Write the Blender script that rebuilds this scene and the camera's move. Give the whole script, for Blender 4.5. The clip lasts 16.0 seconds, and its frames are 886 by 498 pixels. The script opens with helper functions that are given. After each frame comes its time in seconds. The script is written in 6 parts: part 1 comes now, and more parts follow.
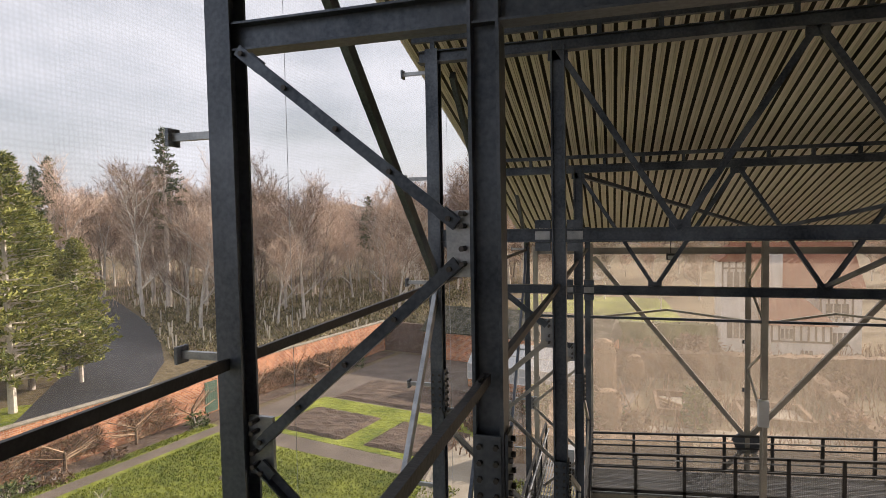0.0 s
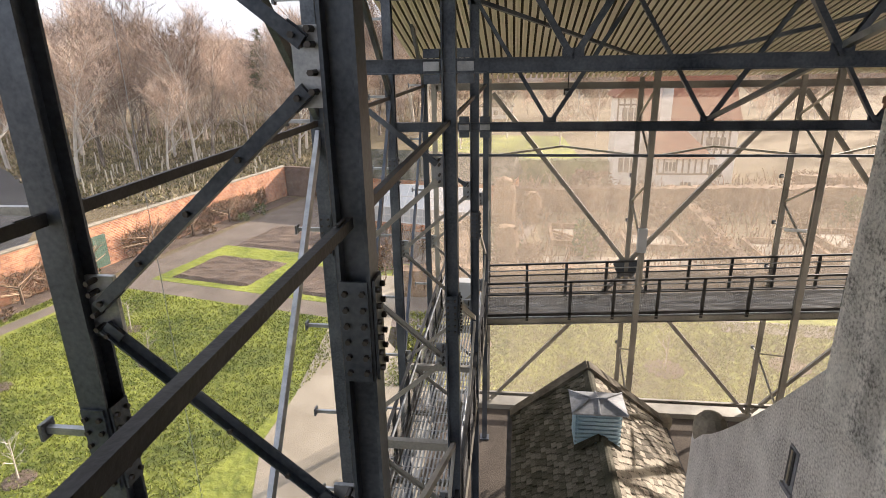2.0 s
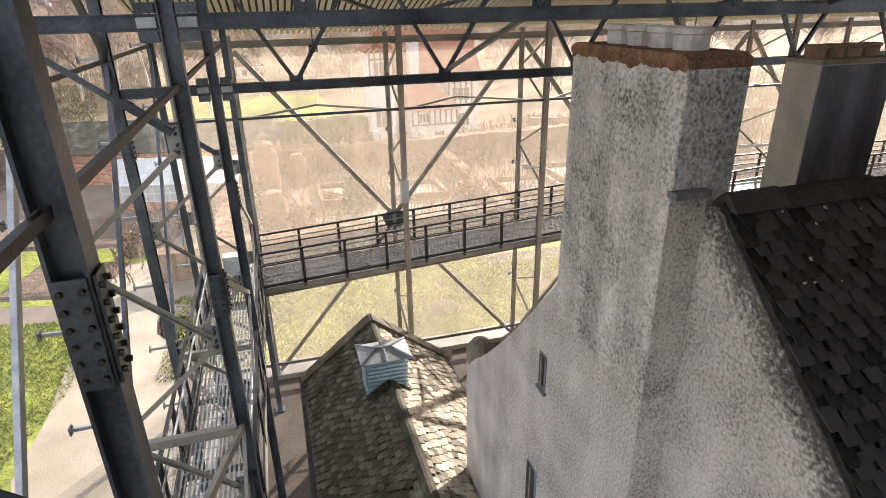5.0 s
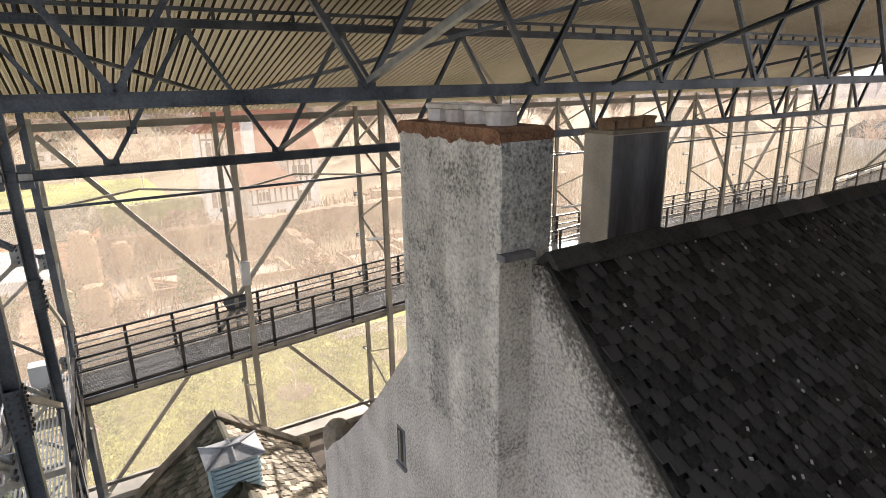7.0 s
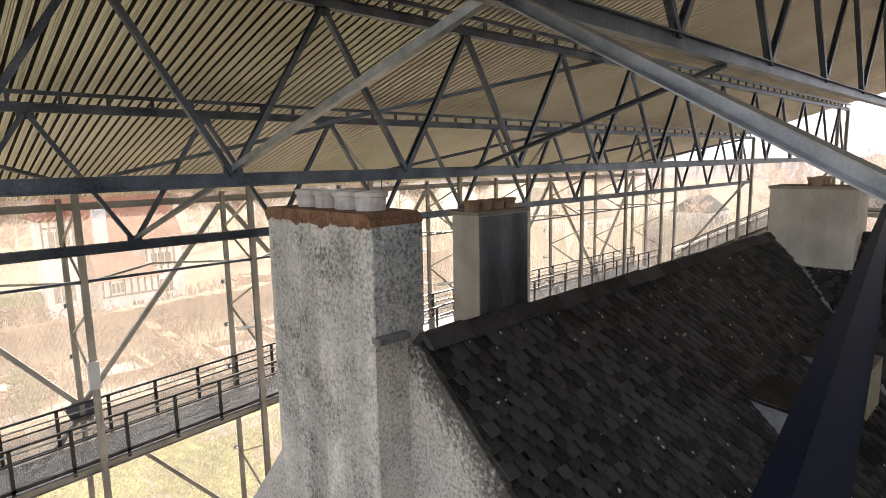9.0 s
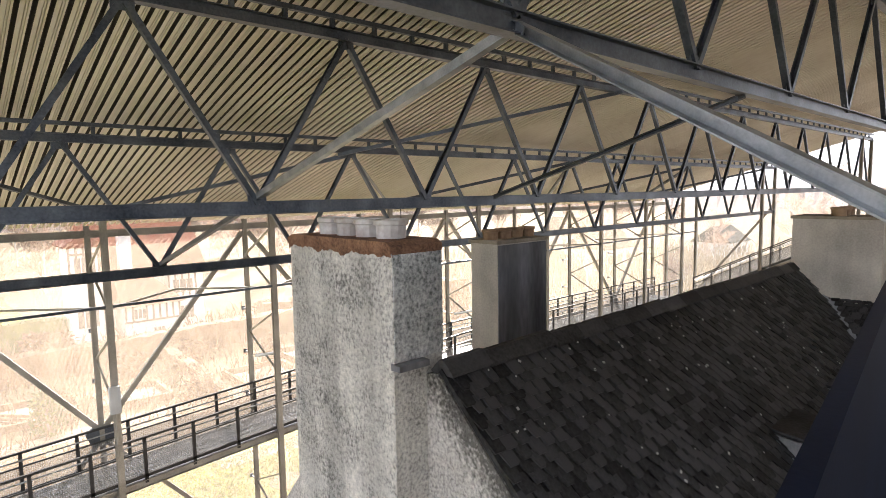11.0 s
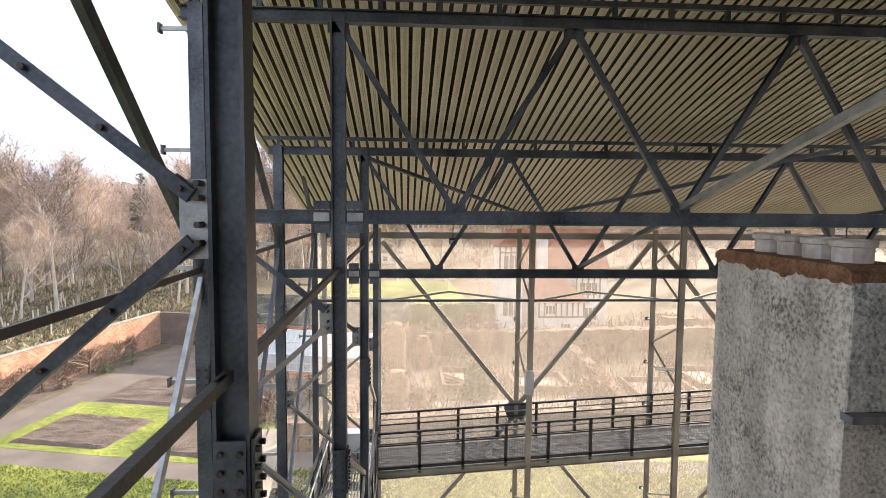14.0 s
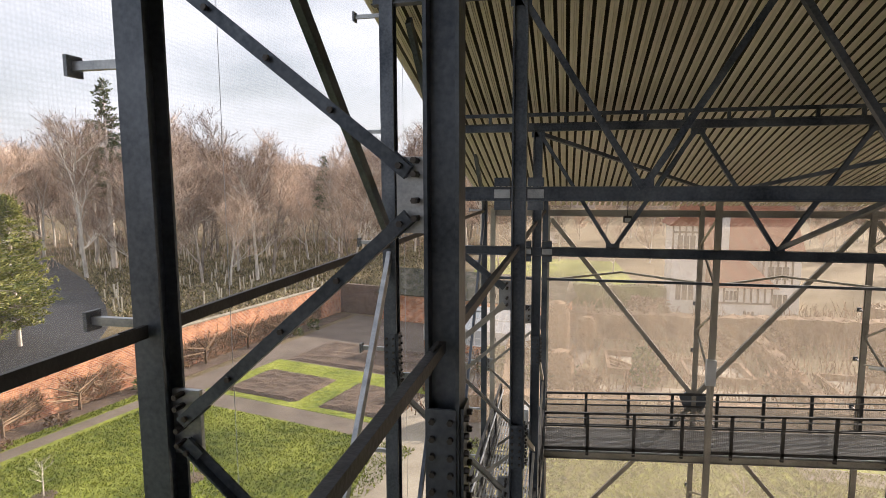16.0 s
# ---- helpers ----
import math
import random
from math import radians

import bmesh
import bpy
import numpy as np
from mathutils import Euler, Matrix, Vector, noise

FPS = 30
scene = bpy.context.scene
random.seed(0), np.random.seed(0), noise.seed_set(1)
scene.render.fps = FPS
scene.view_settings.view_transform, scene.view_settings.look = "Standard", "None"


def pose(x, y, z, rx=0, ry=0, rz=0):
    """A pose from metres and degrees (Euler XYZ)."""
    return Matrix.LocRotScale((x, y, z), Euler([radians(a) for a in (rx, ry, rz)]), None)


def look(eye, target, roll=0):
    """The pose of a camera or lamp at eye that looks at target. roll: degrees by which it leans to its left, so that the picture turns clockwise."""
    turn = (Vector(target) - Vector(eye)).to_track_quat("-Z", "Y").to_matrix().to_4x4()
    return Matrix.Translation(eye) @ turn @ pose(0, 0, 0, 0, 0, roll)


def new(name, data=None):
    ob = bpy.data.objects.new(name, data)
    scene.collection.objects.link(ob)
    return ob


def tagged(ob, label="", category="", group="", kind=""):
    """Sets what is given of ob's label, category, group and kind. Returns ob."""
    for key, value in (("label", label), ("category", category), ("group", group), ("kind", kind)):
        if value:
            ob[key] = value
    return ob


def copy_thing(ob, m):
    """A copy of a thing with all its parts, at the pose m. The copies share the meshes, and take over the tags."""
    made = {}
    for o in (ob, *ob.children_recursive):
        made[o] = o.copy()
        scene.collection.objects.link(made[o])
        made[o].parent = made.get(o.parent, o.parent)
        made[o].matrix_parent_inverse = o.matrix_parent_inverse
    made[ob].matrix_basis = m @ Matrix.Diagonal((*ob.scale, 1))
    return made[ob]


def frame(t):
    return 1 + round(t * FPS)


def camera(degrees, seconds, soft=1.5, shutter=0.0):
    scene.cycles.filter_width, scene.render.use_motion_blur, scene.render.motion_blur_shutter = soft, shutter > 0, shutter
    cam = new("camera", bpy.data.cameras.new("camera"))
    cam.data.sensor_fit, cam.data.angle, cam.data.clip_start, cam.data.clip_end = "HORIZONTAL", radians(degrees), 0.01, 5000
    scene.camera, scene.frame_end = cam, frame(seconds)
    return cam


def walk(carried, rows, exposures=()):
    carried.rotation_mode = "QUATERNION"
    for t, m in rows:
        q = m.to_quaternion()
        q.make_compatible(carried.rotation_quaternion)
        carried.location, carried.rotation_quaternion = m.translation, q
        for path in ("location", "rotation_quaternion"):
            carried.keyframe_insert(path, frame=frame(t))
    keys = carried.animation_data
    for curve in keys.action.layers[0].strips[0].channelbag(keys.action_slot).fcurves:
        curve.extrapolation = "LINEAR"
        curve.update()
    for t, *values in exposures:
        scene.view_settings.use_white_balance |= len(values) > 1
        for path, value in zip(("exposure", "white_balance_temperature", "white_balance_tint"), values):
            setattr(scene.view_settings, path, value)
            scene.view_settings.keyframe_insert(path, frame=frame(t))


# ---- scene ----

cam = camera(74.8, 16.0, soft=0.5)
# seconds, eye, yaw to the left from +y, pitch, roll
PATH = [
    (0, -0.102, 0.634, 12.334, 16.36, -2.89, -1.04),
    (0.5, -0.078, 0.803, 12.303, 14.47, -5.90, -1.29),
    (1, -0.090, 0.954, 12.291, 12.06, -10.16, -1.31),
    (1.5, 0.008, 0.966, 12.272, 9.99, -14.43, -1.26),
    (2, 0.053, 1.037, 12.239, 7.35, -18.57, -1.13),
    (2.5, 0.085, 1.043, 12.234, 4.44, -21.74, -1.03),
    (3, 0.122, 1.017, 12.226, 0.34, -23.96, -0.91),
    (3.5, 0.155, 1.019, 12.221, -3.91, -24.89, -0.87),
    (4, 0.168, 1.033, 12.226, -8.15, -24.70, -0.94),
    (6.5, 0.293, 1.047, 12.242, -27.25, -18.05, -1.09),
    (7, 0.318, 1.049, 12.242, -31.40, -16.14, -1.06),
    (7.5, 0.352, 1.081, 12.234, -34.81, -13.96, -0.99),
    (8, 0.338, 1.056, 12.254, -38.32, -11.81, -1.01),
    (8.5, 0.340, 1.041, 12.261, -41.25, -10.02, -1.05),
    (9, 0.319, 1.000, 12.275, -43.92, -8.49, -1.12),
    (11.5, 0.247, 0.971, 12.273, -40.43, -4.39, -0.18),
    (12, 0.202, 0.973, 12.276, -33.99, -4.21, 0.04),
    (12.5, 0.183, 0.989, 12.270, -27.15, -4.04, 0.27),
    (13, 0.148, 0.991, 12.266, -18.87, -4.04, 0.40),
    (13.5, 0.106, 0.997, 12.272, -11.21, -4.21, 0.47),
    (14, 0.070, 0.982, 12.278, -3.67, -4.45, 0.54),
    (14.5, 0.052, 0.994, 12.286, 2.02, -4.86, 0.51),
    (15, 0.002, 1.004, 12.285, 6.41, -5.46, 0.53),
    (15.5, -0.072, 0.976, 12.288, 9.60, -6.11, 0.28),
    (16, -0.177, 1.029, 12.261, 12.18, -6.66, -0.24),
]
# seconds, stops, kelvin, tint
EXPOSURES = [(0.0, 0.52, 6700, 14), (1.5, 0.92, 6600, 14), (3.5, 1.46, 6400, 13), (7.0, 1.58, 6400, 13), (9.0, 1.8, 6350, 13), (11.5, 2.15, 6300, 13), (12.5, 2.13, 6300, 13), (14.0, 1.46, 6250, 13), (15.0, 1.0, 6450, 13), (16.0, 0.8, 6600, 13)]
walk(cam, [(t, pose(x, y, z, 90 + pitch, 0, yaw) @ pose(0, 0, 0, 0, 0, roll)) for t, x, y, z, yaw, pitch, roll in PATH], EXPOSURES)

# ---------------------------------------------------------------- light
TO_SUN = Vector((0.66, 0.75, 0.0)).normalized()
SUN_UP = radians(21)
world = bpy.data.worlds.new("sky")
scene.world = world
world.use_nodes = True
wn = world.node_tree.nodes
sky = wn.new("ShaderNodeTexSky")
sky.sky_type = "NISHITA"
sky.sun_disc = False
sky.sun_elevation = SUN_UP
sky.sun_rotation = math.atan2(TO_SUN.x, TO_SUN.y)
sky.dust_density = 3.0
sky.ozone_density = 0.6
# thin high cloud over the sky: pale grey-white with soft blue gaps
tc = wn.new("ShaderNodeTexCoord")
mp = wn.new("ShaderNodeMapping")
mp.inputs["Scale"].default_value = (2.2, 2.2, 6.0)
cl = wn.new("ShaderNodeTexNoise")
cl.inputs["Scale"].default_value = 1.6
cl.inputs["Detail"].default_value = 6.0
cr = wn.new("ShaderNodeMapRange")
cr.inputs["From Min"].default_value = 0.30
cr.inputs["From Max"].default_value = 0.62
cr.inputs["To Min"].default_value = 0.45
cr.inputs["To Max"].default_value = 1.0
mx = wn.new("ShaderNodeMix")
mx.data_type = "RGBA"
mx.inputs[7].default_value = (7.6, 7.9, 8.6, 1)
wl = world.node_tree.links
wl.new(tc.outputs["Generated"], mp.inputs["Vector"])
wl.new(mp.outputs["Vector"], cl.inputs["Vector"])
wl.new(cl.outputs["Fac"], cr.inputs["Value"])
wl.new(cr.outputs["Result"], mx.inputs[0])
wl.new(sky.outputs["Color"], mx.inputs[6])
bg = wn["Background"]
wl.new(mx.outputs[2], bg.inputs["Color"])
bg.inputs["Strength"].default_value = 0.085
sun_data = bpy.data.lights.new("sun", "SUN")
sun_data.energy = 5.0
sun_data.angle = radians(0.6)
sun_data.color = (1.0, 0.89, 0.76)
sun = new("sun", sun_data)
sun.matrix_world = look((0, 0, 60), Vector((0, 0, 60)) - (TO_SUN * math.cos(SUN_UP) + Vector((0, 0, math.sin(SUN_UP)))))


# ---------------------------------------------------------------- materials
def material(name, low, high, rough=0.7, metal=0.0, scale=4.0, fine=40.0, bump=0.3, depth=0.01, stretch=(1, 1, 1), obj_random=0.0, island=0.0, mid=None, spec=0.5, grain=0.45, streak=0.0, spread=0.17):
    """Two-scale noise between two colours, fine relief, optional shift from piece to piece."""
    m = bpy.data.materials.new(name)
    m.use_nodes = True
    n, l = m.node_tree.nodes, m.node_tree.links
    b = n["Principled BSDF"]
    geo = n.new("ShaderNodeTexCoord")
    mapping = n.new("ShaderNodeMapping")
    mapping.inputs["Scale"].default_value = stretch
    l.new(geo.outputs["Object"], mapping.inputs["Vector"])
    big, small = n.new("ShaderNodeTexNoise"), n.new("ShaderNodeTexNoise")
    big.inputs["Scale"].default_value, small.inputs["Scale"].default_value = scale, fine
    big.inputs["Detail"].default_value, small.inputs["Detail"].default_value = 5, 4
    for t in (big, small):
        l.new(mapping.outputs["Vector"], t.inputs["Vector"])
    add = n.new("ShaderNodeMath")
    add.operation = "MULTIPLY_ADD"
    add.inputs[1].default_value = grain
    l.new(small.outputs["Fac"], add.inputs[0])
    l.new(big.outputs["Fac"], add.inputs[2])
    even = n.new("ShaderNodeMath")
    even.operation = "MULTIPLY"
    even.inputs[1].default_value = 1.0 / (1.0 + grain)
    l.new(add.outputs[0], even.inputs[0])
    value = even.outputs[0]
    if obj_random or island:
        src = n.new("ShaderNodeObjectInfo") if obj_random else n.new("ShaderNodeNewGeometry")
        out = src.outputs["Random"] if obj_random else src.outputs["Random Per Island"]
        sh = n.new("ShaderNodeMath")
        sh.operation = "MULTIPLY_ADD"
        sh.inputs[1].default_value = obj_random or island
        l.new(out, sh.inputs[0])
        l.new(value, sh.inputs[2])
        sub = n.new("ShaderNodeMath")
        sub.operation = "SUBTRACT"
        sub.inputs[1].default_value = (obj_random or island) * 0.5
        l.new(sh.outputs[0], sub.inputs[0])
        value = sub.outputs[0]
    ramp = n.new("ShaderNodeValToRGB")
    ramp.color_ramp.elements[0].position, ramp.color_ramp.elements[1].position = 0.5 - spread, 0.5 + spread
    ramp.color_ramp.elements[0].color, ramp.color_ramp.elements[1].color = (*low, 1), (*high, 1)
    if mid:
        e = ramp.color_ramp.elements.new(0.5)
        e.color = (*mid, 1)
    l.new(value, ramp.inputs["Fac"])
    colour = ramp.outputs["Color"]
    if streak:
        # rain streaks, long and narrow down the face
        sm = n.new("ShaderNodeMapping")
        sm.inputs["Scale"].default_value = (3.1, 3.1, 0.28)
        st = n.new("ShaderNodeTexNoise")
        st.inputs["Scale"].default_value, st.inputs["Detail"].default_value = 1.0, 6
        l.new(geo.outputs["Object"], sm.inputs["Vector"])
        l.new(sm.outputs["Vector"], st.inputs["Vector"])
        sr = n.new("ShaderNodeMapRange")
        sr.inputs["From Min"].default_value, sr.inputs["From Max"].default_value = 0.38, 0.62
        sr.inputs["To Min"].default_value, sr.inputs["To Max"].default_value = 1.0 - streak, 1.0
        l.new(st.outputs["Fac"], sr.inputs["Value"])
        mu = n.new("ShaderNodeMix")
        mu.data_type, mu.blend_type = "RGBA", "MULTIPLY"
        mu.inputs[0].default_value = 1.0
        l.new(colour, mu.inputs[6])
        l.new(sr.outputs["Result"], mu.inputs[7])
        colour = mu.outputs[2]
    l.new(colour, b.inputs["Base Color"])
    b.inputs["Roughness"].default_value, b.inputs["Metallic"].default_value = rough, metal
    b.inputs["Specular IOR Level"].default_value = spec
    if bump:
        bp = n.new("ShaderNodeBump")
        bp.inputs["Strength"].default_value, bp.inputs["Distance"].default_value = bump, depth
        l.new(small.outputs["Fac"], bp.inputs["Height"])
        l.new(bp.outputs["Normal"], b.inputs["Normal"])
    return m


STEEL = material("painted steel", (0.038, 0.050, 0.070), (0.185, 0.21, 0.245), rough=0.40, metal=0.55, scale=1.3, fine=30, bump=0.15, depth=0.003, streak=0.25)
# for far and low members: sunlight and haze put into a paler tone
STEEL_PALE = material("sunlit pale steel", (0.22, 0.21, 0.185), (0.46, 0.435, 0.38), rough=0.5, metal=0.25, scale=1.3, fine=30, bump=0.12, depth=0.003)
GALV = material("galvanised steel", (0.26, 0.28, 0.30), (0.52, 0.54, 0.56), rough=0.38, metal=0.7, scale=6, fine=60, bump=0.1, depth=0.002)
BOLT = material("bolt steel", (0.03, 0.03, 0.03), (0.10, 0.09, 0.085), rough=0.5, metal=0.6)
RAILBLACK = material("black rail paint", (0.015, 0.015, 0.016), (0.05, 0.05, 0.05), rough=0.5, metal=0.2)
SHEET = material("corrugated roof sheet", (0.70, 0.64, 0.54), (0.93, 0.885, 0.79), rough=0.45, metal=0.1, scale=0.5, fine=9, bump=0.1, depth=0.004, stretch=(1, 0.25, 1))
SLOT_SHADE = material("dark roof slot shade", (0.05, 0.043, 0.035), (0.13, 0.115, 0.095), rough=0.9, scale=0.8, fine=14, bump=0.3)
HARL = material("roughcast render", (0.26, 0.245, 0.228), (0.88, 0.835, 0.785), rough=0.95, scale=1.6, fine=34, bump=1.0, depth=0.03, mid=(0.65, 0.61, 0.57), grain=1.7, spread=0.17, streak=0.14)
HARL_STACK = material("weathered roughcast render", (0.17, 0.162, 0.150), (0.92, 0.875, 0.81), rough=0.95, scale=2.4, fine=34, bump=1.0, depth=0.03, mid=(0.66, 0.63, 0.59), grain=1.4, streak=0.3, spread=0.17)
HARL_DARK = material("lichened and shaded roughcast", (0.11, 0.115, 0.115), (0.88, 0.87, 0.84), rough=0.95, scale=2.6, fine=34, bump=1.0, depth=0.03, mid=(0.53, 0.53, 0.525), grain=1.6, streak=0.3, spread=0.17)
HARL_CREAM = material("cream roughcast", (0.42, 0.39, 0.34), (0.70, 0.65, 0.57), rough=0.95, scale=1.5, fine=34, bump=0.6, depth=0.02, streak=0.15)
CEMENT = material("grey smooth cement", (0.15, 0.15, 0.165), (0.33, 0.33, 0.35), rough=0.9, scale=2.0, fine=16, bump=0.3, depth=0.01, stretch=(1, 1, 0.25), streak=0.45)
RUST = material("rust-brown cap", (0.075, 0.034, 0.020), (0.36, 0.19, 0.11), rough=0.95, scale=6, fine=45, bump=0.8, depth=0.02, grain=0.9)
POT_PALE = material("pale glazed clay pot", (0.42, 0.36, 0.31), (0.72, 0.70, 0.67), rough=0.55, scale=5, fine=25, bump=0.2)
POT_TAN = material("buff clay pot", (0.22, 0.13, 0.07), (0.42, 0.28, 0.17), rough=0.7, scale=5, fine=25, bump=0.2)
SLATE = material("dark roof slate", (0.006, 0.006, 0.007), (0.062, 0.061, 0.063), rough=0.6, scale=3, fine=30, bump=0.5, depth=0.008, obj_random=0.42, spec=0.4, grain=0.9)
SLATE_BASE = material("dark roof slate bed", (0.006, 0.006, 0.007), (0.060, 0.059, 0.061), rough=0.6, scale=3, fine=30, bump=0.5, depth=0.008, island=0.42, spec=0.4, grain=0.9)
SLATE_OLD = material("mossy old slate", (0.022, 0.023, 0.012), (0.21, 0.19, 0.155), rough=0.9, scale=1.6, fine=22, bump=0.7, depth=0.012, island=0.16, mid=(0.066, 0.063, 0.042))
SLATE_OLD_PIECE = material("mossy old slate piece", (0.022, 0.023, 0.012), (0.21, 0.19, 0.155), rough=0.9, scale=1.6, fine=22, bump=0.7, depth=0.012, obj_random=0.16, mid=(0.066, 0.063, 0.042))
# copy of the old slate with direct sun put into its colour
SLATE_LIT = material("pale sunlit slate", (0.12, 0.105, 0.08), (0.62, 0.56, 0.46), rough=0.9, scale=1.8, fine=24, bump=0.7, depth=0.012, island=0.3, mid=(0.36, 0.32, 0.26))
STONE_DARK = material("dark weathered coping stone", (0.05, 0.045, 0.035), (0.26, 0.23, 0.18), rough=0.95, scale=2.4, fine=24, bump=0.6, mid=(0.13, 0.115, 0.09))
YARD = material("damp brown gravel yard", (0.045, 0.037, 0.030), (0.15, 0.122, 0.098), rough=0.95, scale=0.8, fine=24, bump=0.7, depth=0.02, grain=0.9)
BRICK_SHADED = material("dark shaded brick", (0.07, 0.045, 0.036), (0.19, 0.13, 0.105), rough=0.95, scale=2.0, fine=20, bump=0.4)
STEMS = material("dead brown stems", (0.12, 0.070, 0.044), (0.40, 0.255, 0.165), rough=0.95, scale=0.3, fine=5, bump=0, island=0.45)
LICHEN = material("pale lichen chip", (0.34, 0.34, 0.325), (0.74, 0.73, 0.70), rough=0.95, scale=6, fine=40, bump=0.3)
LEAD = material("lead sheet", (0.16, 0.17, 0.19), (0.36, 0.38, 0.41), rough=0.62, metal=0.15, scale=3, fine=18, bump=0.2)
LOUVRE = material("blue-grey painted louvre", (0.20, 0.31, 0.37), (0.36, 0.48, 0.55), rough=0.6, scale=3, fine=30, bump=0.1)
NAVY = material("dark navy panel", (0.003, 0.006, 0.018), (0.006, 0.012, 0.034), rough=0.6, scale=2, fine=50, bump=0.05, spec=0.15)
GRASS = material("lawn grass", (0.070, 0.105, 0.014), (0.36, 0.39, 0.07), rough=0.9, scale=0.35, fine=3.2, bump=1.0, depth=0.10, mid=(0.205, 0.235, 0.036), spec=0.2, grain=0.8)
GRASS_DRY = material("rough winter grass", (0.085, 0.066, 0.038), (0.25, 0.195, 0.115), rough=0.95, scale=0.12, fine=1.8, bump=1.0, depth=0.15, spec=0.2, grain=0.8)
PATH_DARK = material("damp brown garden path", (0.10, 0.078, 0.062), (0.23, 0.185, 0.15), rough=0.95, scale=0.7, fine=22, bump=0.7, depth=0.02, grain=0.9)
GRASS_BANK = material("mixed green and dry bank grass", (0.12, 0.10, 0.05), (0.50, 0.41, 0.25), rough=0.95, scale=0.25, fine=1.8, bump=0, island=0.5, mid=(0.22, 0.20, 0.085))
GRAVEL = material("cream gravel", (0.24, 0.20, 0.145), (0.46, 0.40, 0.31), rough=0.95, scale=0.6, fine=34, bump=0.6, depth=0.02, grain=0.8)
PATH_GREY = material("grey-brown gravel path", (0.16, 0.14, 0.12), (0.34, 0.30, 0.255), rough=0.95, scale=0.7, fine=26, bump=0.6, depth=0.02, grain=0.9)
ASPHALT = material("dark wet asphalt", (0.030, 0.030, 0.034), (0.06, 0.06, 0.066), rough=0.7, scale=0.2, fine=12, bump=0.3)
SOIL = material("dug soil", (0.045, 0.030, 0.022), (0.20, 0.138, 0.10), rough=0.98, scale=1.1, fine=9, bump=1.0, depth=0.06, grain=0.8)
BRICK = material("orange-red garden brick", (0.28, 0.085, 0.035), (0.52, 0.23, 0.11), rough=0.9, scale=2.0, fine=18, bump=0.4, obj_random=0.3)
MORTAR = material("brick wall core", (0.30, 0.13, 0.07), (0.46, 0.27, 0.17), rough=0.95, scale=1.5, fine=20, bump=0.4)
BARK = material("bare bark", (0.16, 0.125, 0.105), (0.78, 0.69, 0.59), rough=0.95, scale=2, fine=22, bump=0.5, obj_random=0.4, stretch=(1, 1, 0.3))
BIRCH = material("pale birch bark", (0.40, 0.36, 0.31), (0.85, 0.80, 0.73), rough=0.9, scale=2, fine=14, bump=0.3, stretch=(1, 1, 0.4))
CLIMBER = material("dry climber stems", (0.10, 0.062, 0.038), (0.48, 0.33, 0.21), rough=0.95, scale=0.5, fine=5, bump=0, island=0.5)
TWIG = material("winter twigs", (0.17, 0.112, 0.085), (0.78, 0.60, 0.47), rough=0.95, scale=0.3, fine=5, bump=0, obj_random=0.42)
NEEDLE = material("pine needles", (0.11, 0.14, 0.03), (0.46, 0.45, 0.12), rough=0.85, scale=0.4, fine=5, bump=0, island=0.5)
NEEDLE_DARK = material("dark fir needles", (0.04, 0.06, 0.028), (0.15, 0.175, 0.08), rough=0.85, scale=0.4, fine=5, bump=0, island=0.5)
HEDGE = material("russet beech hedge", (0.095, 0.05, 0.028), (0.30, 0.19, 0.11), rough=0.95, scale=0.7, fine=7, bump=0.9, depth=0.1, island=0.3)
SHRUB = material("green shrub leaves", (0.035, 0.055, 0.015), (0.14, 0.165, 0.045), rough=0.9, scale=0.7, fine=7, bump=0, island=0.5)
WOODLAND = material("distant brown woodland", (0.10, 0.077, 0.066), (0.27, 0.21, 0.175), rough=1.0, scale=0.05, fine=0.5, bump=0.6, depth=0.8)
TILE_RED = material("red clay roof tiles", (0.24, 0.085, 0.05), (0.40, 0.18, 0.11), rough=0.85, scale=0.8, fine=9, bump=0.4)
WHITE = material("white painted render", (0.58, 0.57, 0.54), (0.82, 0.81, 0.78), rough=0.85, scale=0.8, fine=10, bump=0.15)
TIMBER = material("black timber", (0.03, 0.022, 0.018), (0.085, 0.065, 0.05), rough=0.8)
STAKE = material("pale timber stake", (0.50, 0.44, 0.33), (0.78, 0.72, 0.58), rough=0.9)
REED = material("pale dry reed", (0.28, 0.23, 0.15), (0.48, 0.41, 0.29), rough=0.9)
GREEN_PAINT = material("green painted timber", (0.05, 0.10, 0.07), (0.10, 0.17, 0.12), rough=0.6)
CABINET = material("light grey cabinet paint", (0.45, 0.47, 0.48), (0.62, 0.64, 0.65), rough=0.45, scale=2, bump=0.05)
IRON = material("cast-iron gutter", (0.03, 0.03, 0.032), (0.09, 0.09, 0.092), rough=0.6, metal=0.2)
STONE = material("weathered sandstone", (0.19, 0.165, 0.125), (0.40, 0.35, 0.27), rough=0.95, scale=2, fine=20, bump=0.6)


